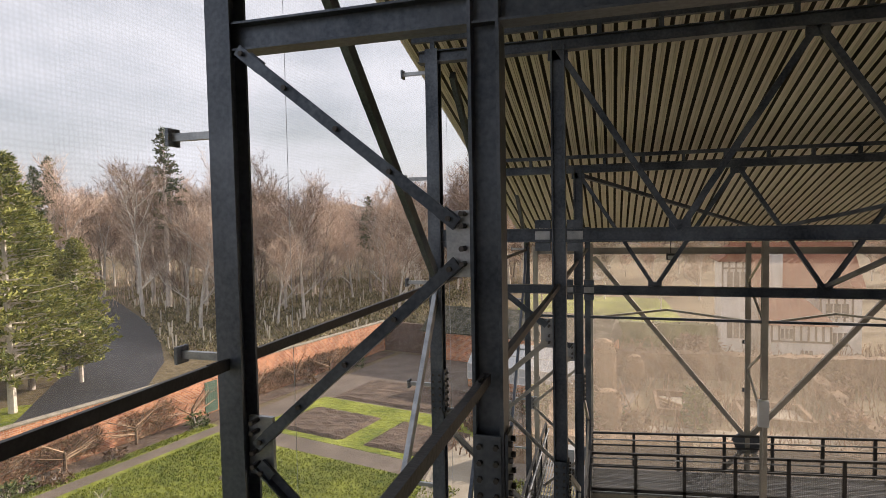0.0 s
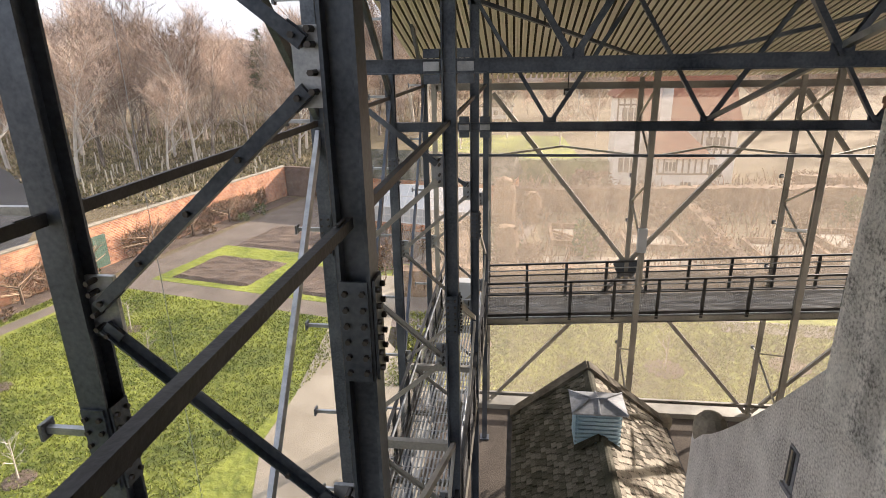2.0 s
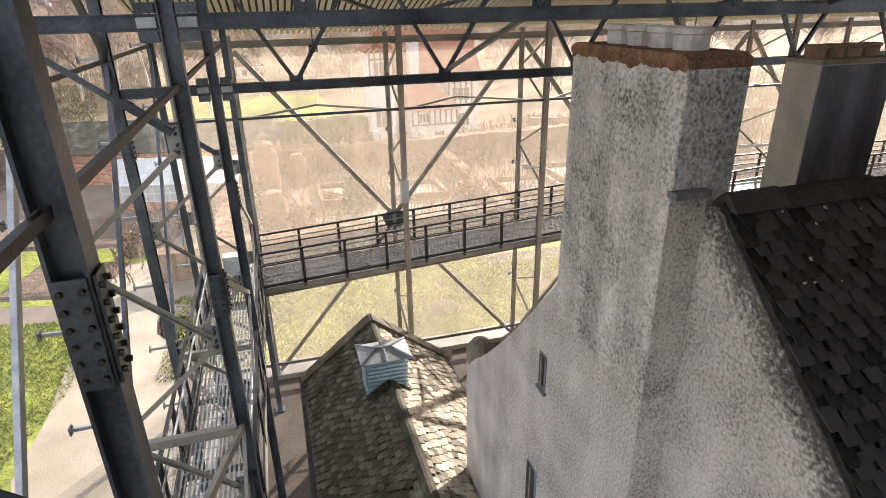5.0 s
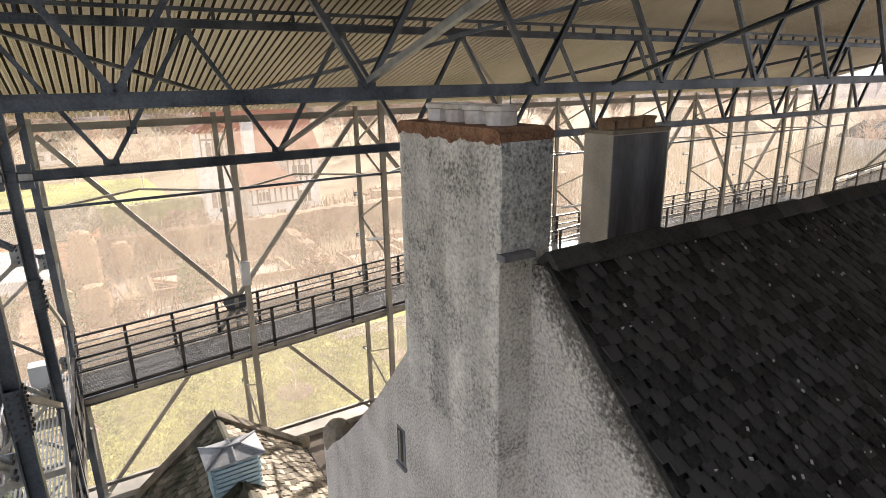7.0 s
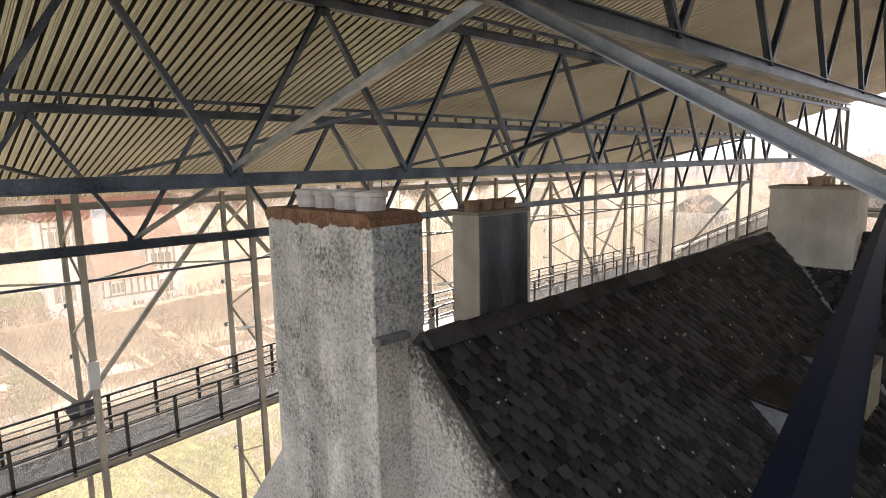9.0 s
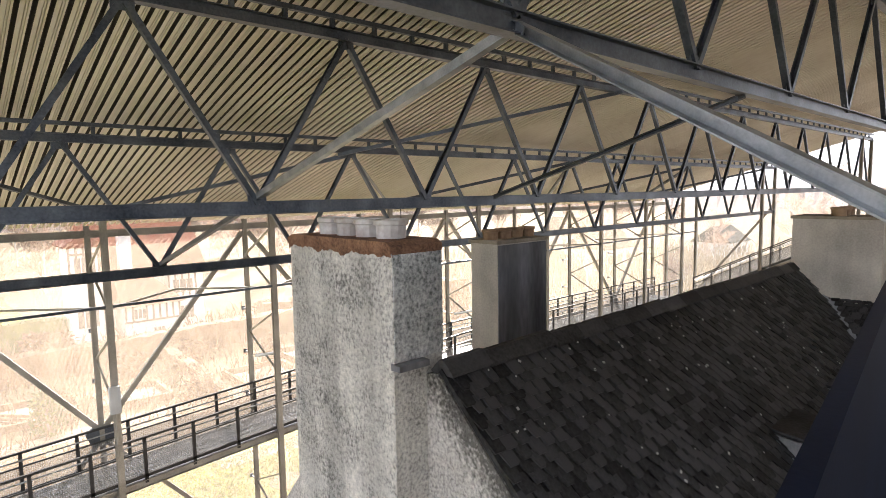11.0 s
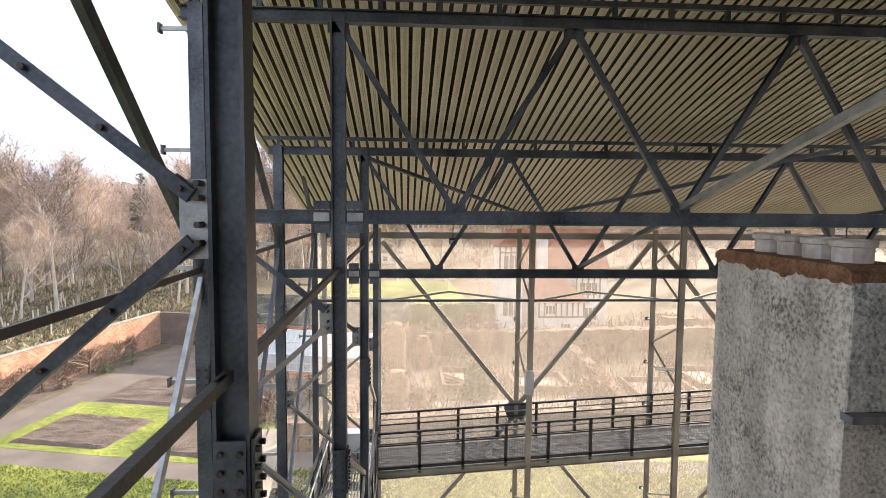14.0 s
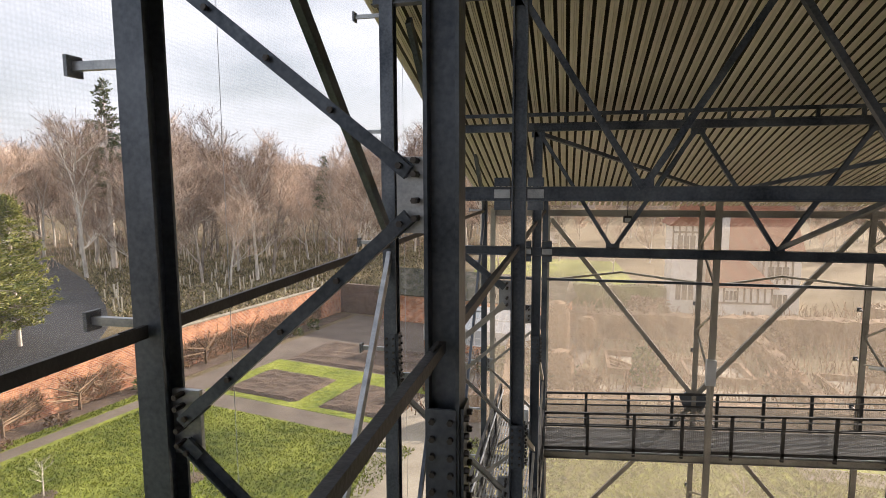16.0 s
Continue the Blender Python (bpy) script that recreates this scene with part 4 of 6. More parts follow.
# brick garden wall with a coping
def brickwork(name):
    m = bpy.data.materials.new(name)
    m.use_nodes = True
    n, l = m.node_tree.nodes, m.node_tree.links
    b = n["Principled BSDF"]
    co = n.new("ShaderNodeTexCoord")
    mp2 = n.new("ShaderNodeMapping")
    mp2.inputs["Rotation"].default_value = (radians(90), 0, 0)
    l.new(co.outputs["Object"], mp2.inputs["Vector"])
    br = n.new("ShaderNodeTexBrick")
    br.inputs["Color1"].default_value = (0.36, 0.105, 0.045, 1)
    br.inputs["Color2"].default_value = (0.74, 0.33, 0.155, 1)
    br.inputs["Mortar"].default_value = (0.62, 0.50, 0.39, 1)
    br.inputs["Scale"].default_value = 1.0
    br.inputs["Brick Width"].default_value = 0.235
    br.inputs["Row Height"].default_value = 0.10
    br.inputs["Mortar Size"].default_value = 0.011
    l.new(mp2.outputs["Vector"], br.inputs["Vector"])
    no = n.new("ShaderNodeTexNoise")
    no.inputs["Scale"].default_value = 0.8
    no.inputs["Detail"].default_value = 6
    l.new(co.outputs["Object"], no.inputs["Vector"])
    mr = n.new("ShaderNodeMapRange")
    mr.inputs["From Min"].default_value, mr.inputs["From Max"].default_value = 0.3, 0.75
    mr.inputs["To Min"].default_value, mr.inputs["To Max"].default_value = 0.6, 1.35
    l.new(no.outputs["Fac"], mr.inputs["Value"])
    mm = n.new("ShaderNodeMix")
    mm.data_type, mm.blend_type = "RGBA", "MULTIPLY"
    mm.inputs[0].default_value = 1.0
    l.new(br.outputs["Color"], mm.inputs[6])
    l.new(mr.outputs["Result"], mm.inputs[7])
    l.new(mm.outputs[2], b.inputs["Base Color"])
    bp = n.new("ShaderNodeBump")
    bp.inputs["Strength"].default_value, bp.inputs["Distance"].default_value = 0.6, 0.02
    bp.invert = True
    l.new(br.outputs["Fac"], bp.inputs["Height"])
    l.new(bp.outputs["Normal"], b.inputs["Normal"])
    b.inputs["Roughness"].default_value = 0.9
    return m


BRICKWORK = brickwork("orange-red brickwork")
wall = thing("garden_wall", "long orange-red brick garden wall with stone coping", "wall")
wall_m = Matrix.Translation((*garden(0, -45), 0)) @ Matrix.Rotation(math.atan2(1, 0.22), 4, "Z")


def on_wall(ob):
    ob.matrix_basis = wall_m
    return ob


on_wall(part("brickwork", block((0, 0.0, 0), (71.5, 0.35, 2.75)), BRICKWORK, wall))
on_wall(part("coping", sweep(bmesh.new(), (0, 0.175, 2.75), (71.5, 0.175, 2.75), [(-0.24, 0), (0.24, 0), (0.24, 0.06), (0, 0.14), (-0.24, 0.06)]), STONE, wall))
# the return faces away from the sun; that shade is in its brick colour
bm = block((0, 0.0, 0), (14, 0.35, 2.75))
end = part("brickwork", bm, BRICK_SHADED, wall, "return of the brick wall, its shade put in as dark brick")
end.matrix_basis = Matrix.Translation((*garden(0, 26.5), 0)) @ Matrix.Rotation(math.atan2(-0.22, 1), 4, "Z")
gate = thing("garden_gate", "green painted timber gate in the brick wall", "gate")
gx = 45 + 6.0
for k in range(6):
    on_wall(part("board", block((gx + 0.16 * k, -0.04, 0.1), (gx + 0.15 + 0.16 * k, -0.005, 2.1)), GREEN_PAINT, gate))
on_wall(part("rail", block((gx, -0.07, 0.5), (gx + 0.95, -0.04, 0.62)), GREEN_PAINT, gate))
on_wall(part("rail", block((gx, -0.07, 1.6), (gx + 0.95, -0.04, 1.72)), GREEN_PAINT, gate))


# ---------------------------------------------------------------- small slated outbuilding
shed = thing("outbuilding", "low outbuilding with an old mossy slate roof and stone copings", "outbuilding")
EX0, EX1, RX, EZ, RZ, SY0, SY1 = 0.12, 3.95, 2.0, 3.05, 4.5, 5.2, 14.7
part("wall", block((EX0 + 0.25, SY0, 0), (EX0 + 0.6, SY1, EZ - 0.1)), HARL_CREAM, shed)
part("wall", block((EX1 - 0.6, 9.6, 0), (EX1 - 0.25, SY1, EZ - 0.1)), HARL_CREAM, shed)


def solid_xz(bm, pts, y0, y1):
    a = [bm.verts.new((x, y0, z)) for x, z in pts]
    b = [bm.verts.new((x, y1, z)) for x, z in pts]
    bm.faces.new(a)
    bm.faces.new(b[::-1])
    for i in range(len(pts)):
        j = (i + 1) % len(pts)
        bm.faces.new((a[i], b[i], b[j], a[j]))
    return bm


part("gable_wall", solid_xz(bmesh.new(), [(EX0 + 0.1, 0), (EX0 + 0.1, EZ), (RX, RZ + 0.06), (EX1 - 0.1, EZ), (EX1 - 0.1, 0)], SY1 - 0.3, SY1), HARL_CREAM, shed)
for (xa, za), (xb, zb) in (((EX0 - 0.05, EZ - 0.02), (RX, RZ + 0.1)), ((EX1 + 0.08, EZ - 0.02), (RX, RZ + 0.1))):
    part("coping", member((xa, SY1 - 0.16, za), (xb, SY1 - 0.16, zb), rect(0.36, 0.10)), STONE_DARK, shed)
part("kneeler", ring_stack(bmesh.new(), [(0.16, 2.85), (0.2, 3.0), (0.2, 3.12), (0.12, 3.22), (0.02, 3.25)], 10, (EX1 + 0.1, SY1 - 0.16)), STONE, shed)


def roof_bed(x0, z0, x1, z1, y0, y1):
    bm = bmesh.new()
    v = [bm.verts.new(p) for p in ((x0, y0, z0), (x1, y0, z1), (x1, y1, z1), (x0, y1, z0), (x0, y0, z0 - 0.1), (x1, y0, z1 - 0.1), (x1, y1, z1 - 0.1), (x0, y1, z0 - 0.1))]
    for f in ((0, 1, 2, 3), (4, 5, 6, 7), (0, 1, 5, 4), (1, 2, 6, 5), (2, 3, 7, 6), (3, 0, 4, 7)):
        bm.faces.new([v[i] for i in f])
    return bm


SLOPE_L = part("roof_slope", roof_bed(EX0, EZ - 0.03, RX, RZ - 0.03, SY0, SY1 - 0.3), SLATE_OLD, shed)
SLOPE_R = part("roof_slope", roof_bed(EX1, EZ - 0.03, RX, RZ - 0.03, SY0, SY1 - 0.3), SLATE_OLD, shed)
part("ridge_capping", member((RX, SY0, RZ + 0.02), (RX, SY1 - 0.3, RZ + 0.02), [(-0.13, -0.09), (0.13, -0.09), (0.13, -0.06), (0.03, 0.05), (-0.03, 0.05), (-0.13, -0.06)]), SLATE_OLD, shed, "thin stone ridge capping")
part("gutter", member((EX0 - 0.08, SY0, EZ - 0.12), (EX0 - 0.08, SY1, EZ - 0.12), channel(0.12, 0.1)), IRON, shed)
part("gutter", member((EX1 + 0.08, 9.6, EZ - 0.12), (EX1 + 0.08, SY1, EZ - 0.12), channel(0.12, 0.1)), IRON, shed)
part("downpipe", member((2.86, SY0, 3.05), (2.86, 9.6, 3.1), tube(0.07)), IRON, shed, "dark iron pipe along the house wall")

cup = thing("roof_ventilator", "blue-grey louvred roof ventilator with a lead pyramid top", "ventilator")
CX, CY = RX - 0.10, 12.04
HX, HY, TX, TY = 0.43, 0.33, 0.57, 0.43
part("body", block((CX - HX, CY - HY, 3.85), (CX + HX, CY + HY, 5.08)), LOUVRE, cup)
for i in range(8):
    z = 4.25 + 0.1 * i
    for s in (-1, 1):
        part("slat", member((CX - HX, CY + s * (HY + 0.02), z), (CX + HX, CY + s * (HY + 0.02), z), rect(0.05, 0.06)), LOUVRE, cup)
        part("slat", member((CX + s * (HX + 0.02), CY - HY, z), (CX + s * (HX + 0.02), CY + HY, z), rect(0.05, 0.06)), LOUVRE, cup)
CORNERS = ((-1, -1), (1, -1), (1, 1), (-1, 1))
bm = bmesh.new()
e = [bm.verts.new((CX + sx * TX, CY + sy * TY, 5.08)) for sx, sy in CORNERS]
f = [bm.verts.new((CX + sx * TX, CY + sy * TY, 5.11)) for sx, sy in CORNERS]
g = [bm.verts.new((CX + sx * 0.2, CY + sy * 0.05, 5.21)) for sx, sy in CORNERS]
bm.faces.new(e)
bm.faces.new(g)
for i in range(4):
    j = (i + 1) % 4
    bm.faces.new((e[i], e[j], f[j], f[i]))
    bm.faces.new((f[i], f[j], g[j], g[i]))
top = part("lead_top", bm, LEAD, cup)
for sx, sy in CORNERS:
    part("hip_roll", member((CX + sx * TX, CY + sy * TY, 5.12), (CX + sx * 0.2, CY + sy * 0.05, 5.22), tube(0.022, 6)), LEAD, top)
part("ridge_roll", member((CX - 0.2, CY, 5.225), (CX + 0.2, CY, 5.225), tube(0.03, 6)), LEAD, top)
for sy in (-1, 1):
    part("centre_roll", member((CX, CY + sy * TY, 5.12), (CX, CY + sy * 0.05, 5.22), tube(0.022, 6)), LEAD, top)
# lead aprons folded down over the ridge on either side of the front
for sx in (-1, 1):
    bm = bmesh.new()
    k = [bm.verts.new(v) for v in ((CX, CY - HY - 0.06, 4.62), (CX + sx * (HX + 0.06), CY - HY - 0.06, 4.30), (CX + sx * (HX + 0.06), CY - HY - 0.20, 4.24), (CX, CY - HY - 0.22, 4.56))]
    bm.faces.new(k)
    bmesh.ops.solidify(bm, geom=bm.faces[:], thickness=0.012)
    part("apron", bm, SLATE_OLD, cup, "dark weathered lead apron")

# slit windows in the gable
def slit_window(y, z0, z1, w=0.26):
    win = tagged(new("window_1"), "narrow slit window set deep in roughcast", "window", "slit windows", "structure")
    part("reveal", block((2.99, y - w / 2, z0), (3.02, y + w / 2, z1)), CEMENT, win)
    part("pane", block((2.975, y - w / 2 + 0.05, z0 + 0.06), (2.99, y + w / 2 - 0.03, z1 - 0.03)), IRON, win, "dark leaded glass")
    part("window_sill", block((2.965, y - w / 2 - 0.02, z0 - 0.05), (3.02, y + w / 2 + 0.02, z0)), CEMENT, win)
    part("bar", block((2.965, y - 0.012, z0 + 0.06), (2.976, y + 0.012, z1 - 0.03)), STONE, win)


slit_window(6.47, 7.80, 8.30, 0.19)
slit_window(6.62, 5.2, 6.42, 0.3)


# ---------------------------------------------------------------- trees
def limb(bm, p, q, r0, r1, k=5):
    d = (q - p).normalized()
    u = d.cross(Vector((0.3, 0.9, 0.1))).normalized()
    v = d.cross(u)
    a = [bm.verts.new(p + (u * math.cos(2 * math.pi * i / k) + v * math.sin(2 * math.pi * i / k)) * r0) for i in range(k)]
    b = [bm.verts.new(q + (u * math.cos(2 * math.pi * i / k) + v * math.sin(2 * math.pi * i / k)) * r1) for i in range(k)]
    for i in range(k):
        bm.faces.new((a[i], a[(i + 1) % k], b[(i + 1) % k], b[i]))


def twig(bm, p, d, length, w, rnd):
    """A thin tapering two-sided sliver with side shoots."""
    side = d.cross(Vector((rnd.uniform(-1, 1), rnd.uniform(-1, 1), rnd.uniform(-1, 1)))).normalized() * w
    q = p + d * length
    bm.faces.new([bm.verts.new(x) for x in (p - side, p + side, q)])
    for _ in range(3):
        u = rnd.uniform(0.25, 0.9)
        e = (d + Vector((rnd.uniform(-1, 1), rnd.uniform(-1, 1), rnd.uniform(-0.5, 0.9))) * 0.8).normalized()
        o = p + d * length * u
        bm.faces.new([bm.verts.new(x) for x in (o - side * 0.7, o + side * 0.7, o + e * length * rnd.uniform(0.3, 0.6))])


def bare_tree(seed, height, spread, mat, twigmat, label):
    rnd = random.Random(seed)
    wood, fine = bmesh.new(), bmesh.new()

    def grow(p, d, length, r, level):
        steps = 3
        for s in range(steps):
            bend = Vector((rnd.uniform(-1, 1), rnd.uniform(-1, 1), rnd.uniform(-0.1, 0.7))) * (0.10 + 0.05 * level)
            d = (d + bend).normalized()
            q = p + d * length / steps
            r1 = r * 0.8
            limb(wood, p, q, r, r1, 6 if level == 0 else (4 if level == 1 else 3))
            if level < 3:
                for _ in range(rnd.choice((1, 2, 2, 3)) if level else (3 if s else 1)):
                    out = Vector((rnd.uniform(-1, 1), rnd.uniform(-1, 1), rnd.uniform(-0.1, 0.6))).normalized()
                    e = (d * 0.55 + out * spread).normalized()
                    grow(q, e, length * rnd.uniform(0.42, 0.62), r1 * 0.62, level + 1)
            p, r = q, r1
            if level >= 1:
                for _ in range(2):
                    e = (d + Vector((rnd.uniform(-1, 1), rnd.uniform(-1, 1), rnd.uniform(-0.3, 0.9)))).normalized()
                    twig(fine, q, e, height * rnd.uniform(0.05, 0.11), 0.012 + 0.0007 * height, rnd)
        if level == 0:
            grow(p, d, length * 0.5, r, 1)

    grow(Vector((0, 0, -0.1)), Vector((0, 0, 1)), height * 0.66, height * 0.017, 0)
    t = thing("bare_tree", label, "tree", "bare winter trees")
    part("trunk", wood, mat, t)
    part("crown", fine, twigmat, t)
    return t


def conifer(seed, height, width, mat, label, layers=26, start=0.18, gap=0.0, name="pine_tree"):
    """Trunk, drooping limbs in rough whorls, and needle clumps of many small blades."""
    rnd = random.Random(seed)
    wood, fol = bmesh.new(), bmesh.new()
    limb(wood, Vector((0, 0, -0.1)), Vector((0, 0, height * 0.55)), height * 0.016, height * 0.010, 8)
    limb(wood, Vector((0, 0, height * 0.55)), Vector((0.1, 0, height * 0.98)), height * 0.010, 0.02, 6)
    for i in range(layers):
        u = i / (layers - 1)
        z = height * (start + (0.97 - start) * u)
        reach = width * (1 - u) ** 0.75 * rnd.uniform(0.72, 1.12) * (0.75 + 0.25 * min(1, u * 5)) + 0.25
        for _ in range(rnd.randint(4, 6)):
            if rnd.random() < gap:
                continue
            a = rnd.uniform(0, 2 * math.pi)
            ln = reach * rnd.uniform(0.6, 1.1)
            d = Vector((math.cos(a), math.sin(a), rnd.uniform(-0.18, 0.30) + 0.2 * u))
            p, q = Vector((0, 0, z)), Vector((0, 0, z)) + d * ln
            limb(wood, p, q, 0.05 + 0.04 * (1 - u), 0.015, 3)
            n = int(5 + ln * 5)
            for k in range(n):
                s = rnd.uniform(0.25, 1.05)
                c = p.lerp(q, s) + Vector((rnd.gauss(0, 0.24), rnd.gauss(0, 0.24), rnd.gauss(0.05, 0.14)))
                for _ in range(5):
                    e = (d + Vector((rnd.uniform(-1, 1), rnd.uniform(-1, 1), rnd.uniform(-0.4, 1.0)))).normalized()
                    w = e.cross(Vector((rnd.uniform(-1, 1), rnd.uniform(-1, 1), rnd.uniform(-1, 1)))).normalized() * rnd.uniform(0.05, 0.11)
                    o = c + e * rnd.uniform(-0.05, 0.1)
                    fol.faces.new([fol.verts.new(x) for x in (o - w, o + w, o + e * rnd.uniform(0.25, 0.5))])
    t = thing(name, label, "tree", "conifers")
    part("trunk", wood, BARK, t)
    part("crown", fol, mat, t)
    return t


BARE = [
    bare_tree(1, 17, 0.75, BARK, TWIG, "tall leafless brown tree in the wood"),
    bare_tree(2, 15, 0.95, BARK, TWIG, "spreading leafless tree with reddish twigs"),
    bare_tree(3, 18, 0.6, BIRCH, TWIG, "slender leafless birch with pale bark"),
    bare_tree(4, 14, 0.85, BIRCH, TWIG, "leafless birch with many fine twigs"),
    bare_tree(5, 19, 0.8, BARK, TWIG, "tall leafless tree with a rounded crown"),
]
spots = []
rnd = random.Random(11)
while len(spots) < 165:
    # a belt of wood that curves round behind the garden
    a = rnd.uniform(4, 62)
    r = rnd.uniform(72, 150) if a > 20 else rnd.uniform(95, 190)
    x, y = -math.sin(radians(a)) * r, math.cos(radians(a)) * r
    if 44 < a < 62 and r < 108:
        continue
    if all((x - p) ** 2 + (y - q) ** 2 > 14 for p, q in spots):
        spots.append((x, y))
for i, (x, y) in enumerate(spots):
    src, s = BARE[i % 5], rnd.uniform(0.72, 1.08)
    m = Matrix.Translation((x, y, 0)) @ Matrix.Rotation(rnd.uniform(0, 6.28), 4, "Z") @ Matrix.Scale(s, 4)
    if i < 5:
        src.matrix_basis = m
    else:
        copy_thing(src, m)

pine = conifer(21, 17.5, 5.2, NEEDLE, "broad green Scots pine in sunlight beside the lane", 48, 0.13)
pine.matrix_basis = Matrix.Translation((-38.5, 29.0, 0))
for x, y, s, r in ((-42.5, 33.5, 0.86, 1.3), (-45.0, 26.0, 1.02, 2.4), (-40.5, 36.0, 0.66, 4.0), (-48, 36, 0.95, 5.1), (-44.5, 38.2, 0.60, 0.7)):
    copy_thing(pine, Matrix.Translation((x, y, 0)) @ Matrix.Rotation(r, 4, "Z") @ Matrix.Scale(s, 4))
fir = conifer(22, 27, 3.6, NEEDLE_DARK, "tall dark fir with a bare lower trunk", 30, 0.45, 0.2, "fir_tree")
fir.matrix_basis = Matrix.Translation((-64, 72, 0))
for x, y, s, r in ((-70.5, 76, 0.78, 1.0), (-60.5, 92, 0.66, 2.0), (-40, 92, 0.62, 3.0), (-82, 66, 0.8, 4.2), (-90, 75, 0.9, 0.4)):
    copy_thing(fir, Matrix.Translation((x, y, 0)) @ Matrix.Rotation(r, 4, "Z") @ Matrix.Scale(s, 4))

# undergrowth under the wood: one uncountable thicket of twigs
rnd = random.Random(31)
bm = bmesh.new()
for _ in range(4500):
    a = rnd.uniform(3, 64)
    r = rnd.uniform(98, 180)
    p = Vector((-math.sin(radians(a)) * r, math.cos(radians(a)) * r, 0))
    h = rnd.uniform(0.4, 1.5)
    twig(bm, p, Vector((rnd.uniform(-0.4, 0.4), rnd.uniform(-0.4, 0.4), 1)).normalized(), h, 0.05, rnd)
tagged(part("undergrowth", bm, TWIG), "brown leafless undergrowth on the wood floor", "undergrowth", "", "stuff")

# wooded hills behind everything
def hills(name, radius, h, seed, a0, a1):
    rnd2 = random.Random(seed)
    bm = bmesh.new()
    prev = None
    k = 260
    for i in range(k + 1):
        a = radians(a0 + (a1 - a0) * i / k)
        hh = h * (0.75 + 0.35 * noise.noise((i * 0.035, seed, 0))) + rnd2.uniform(0, 2.2)
        c, s = math.sin(a), math.cos(a)
        ring = [bm.verts.new((c * rr, s * rr, zz)) for rr, zz in ((radius - 60, 0), (radius - 15, hh * 0.75 + rnd2.uniform(-1, 1)), (radius, hh), (radius + 60, 0))]
        if prev:
            for j in range(3):
                bm.faces.new((prev[j], ring[j], ring[j + 1], prev[j + 1]))
        prev = ring
    return tagged(part(name, bm, WOODLAND), "distant brown wooded hillside", "hills", "", "structure")


hills("backdrop", 330, 23, 3, -95, 40)
hills("backdrop", 420, 13, 5, 40, 130)

# the planted bank between the lane and the wood
def on_bank(rnd2, a0, a1, r0, r1):
    while True:
        a, r = radians(rnd2.uniform(a0, a1)), rnd2.uniform(r0, r1)
        x, y = -math.sin(a) * r, math.cos(a) * r
        if x + 39 > (y - 43) * -1.15 + 1.5:
            return x, y


stake_mesh = finish(ring_stack(bmesh.new(), [(0.06, 0), (0.06, 1.15), (0.05, 1.2)], 6), "sapling_guard", STAKE)
rnd = random.Random(41)
for i in range(130):
    x, y = on_bank(rnd, 24, 47, 63, 112)
    g = tagged(new("sapling_guard", stake_mesh), "pale tube guard round a planted sapling", "tree guard", "sapling guards")
    g.location = (x, y, 0)
    g.rotation_euler = (rnd.uniform(-0.12, 0.12), rnd.uniform(-0.12, 0.12), 0)
    g.scale = (1.35, 1.35, rnd.uniform(0.75, 1.35))

# rough grass tufts on bank and verge
rnd = random.Random(51)
bm = bmesh.new()
for _ in range(15000):
    p = Vector((*on_bank(rnd, 14, 56, 58, 125), 0))
    s = 0.5 + 0.5 * noise.noise((p.x * 0.15, p.y * 0.15, 2.0))
    for _ in range(2):
        e = Vector((rnd.uniform(-0.9, 0.9), rnd.uniform(-0.9, 0.9), 1)).normalized()
        w = Vector((rnd.uniform(-1, 1), rnd.uniform(-1, 1), 0)).normalized() * 0.13
        bm.faces.new([bm.verts.new(v) for v in (p - w, p + w, p + e * rnd.uniform(0.15, 0.35 + 0.4 * s))])
tagged(part("rough_grass", bm, GRASS_BANK), "tussocks of dry and green grass on the bank", "grass", "", "stuff")


# short grass blades on the lawn nearest the wall, uneven in height
def blades(name, spots_fn, count, seed, mat, label):
    rnd2 = random.Random(seed)
    bm2 = bmesh.new()
    for _ in range(count):
        x, y = spots_fn(rnd2)
        s = noise.noise((x * 0.6, y * 0.6, 0)) * 0.5 + 0.5
        hgt = rnd2.uniform(0.05, 0.10) + 0.10 * s * rnd2.random()
        a = rnd2.uniform(0, 6.28)
        w = Vector((math.cos(a), math.sin(a), 0)) * rnd2.uniform(0.02, 0.05)
        p = Vector((x, y, 0.015))
        bm2.faces.new([bm2.verts.new(v) for v in (p - w, p + w, p + Vector((rnd2.gauss(0, 0.06), rnd2.gauss(0, 0.06), hgt)))])
    return tagged(part(name, bm2, mat), label, "grass", "", "stuff")


blades("grass", lambda r: garden(r.uniform(3.7, 19.5), r.uniform(-34, 4.1)), 90000, 61, GRASS, "short uneven blades of lawn grass")
blades("grass", lambda r: garden(r.uniform(1.6, 2.3), r.uniform(-30, 4.8)), 7000, 63, GRASS, "uneven blades on the verge by the wall border")
blades("grass", lambda r: (r.uniform(-5, 26), r.uniform(20.3, 27.2)), 40000, 62, GRASS, "short uneven blades on the far lawn")


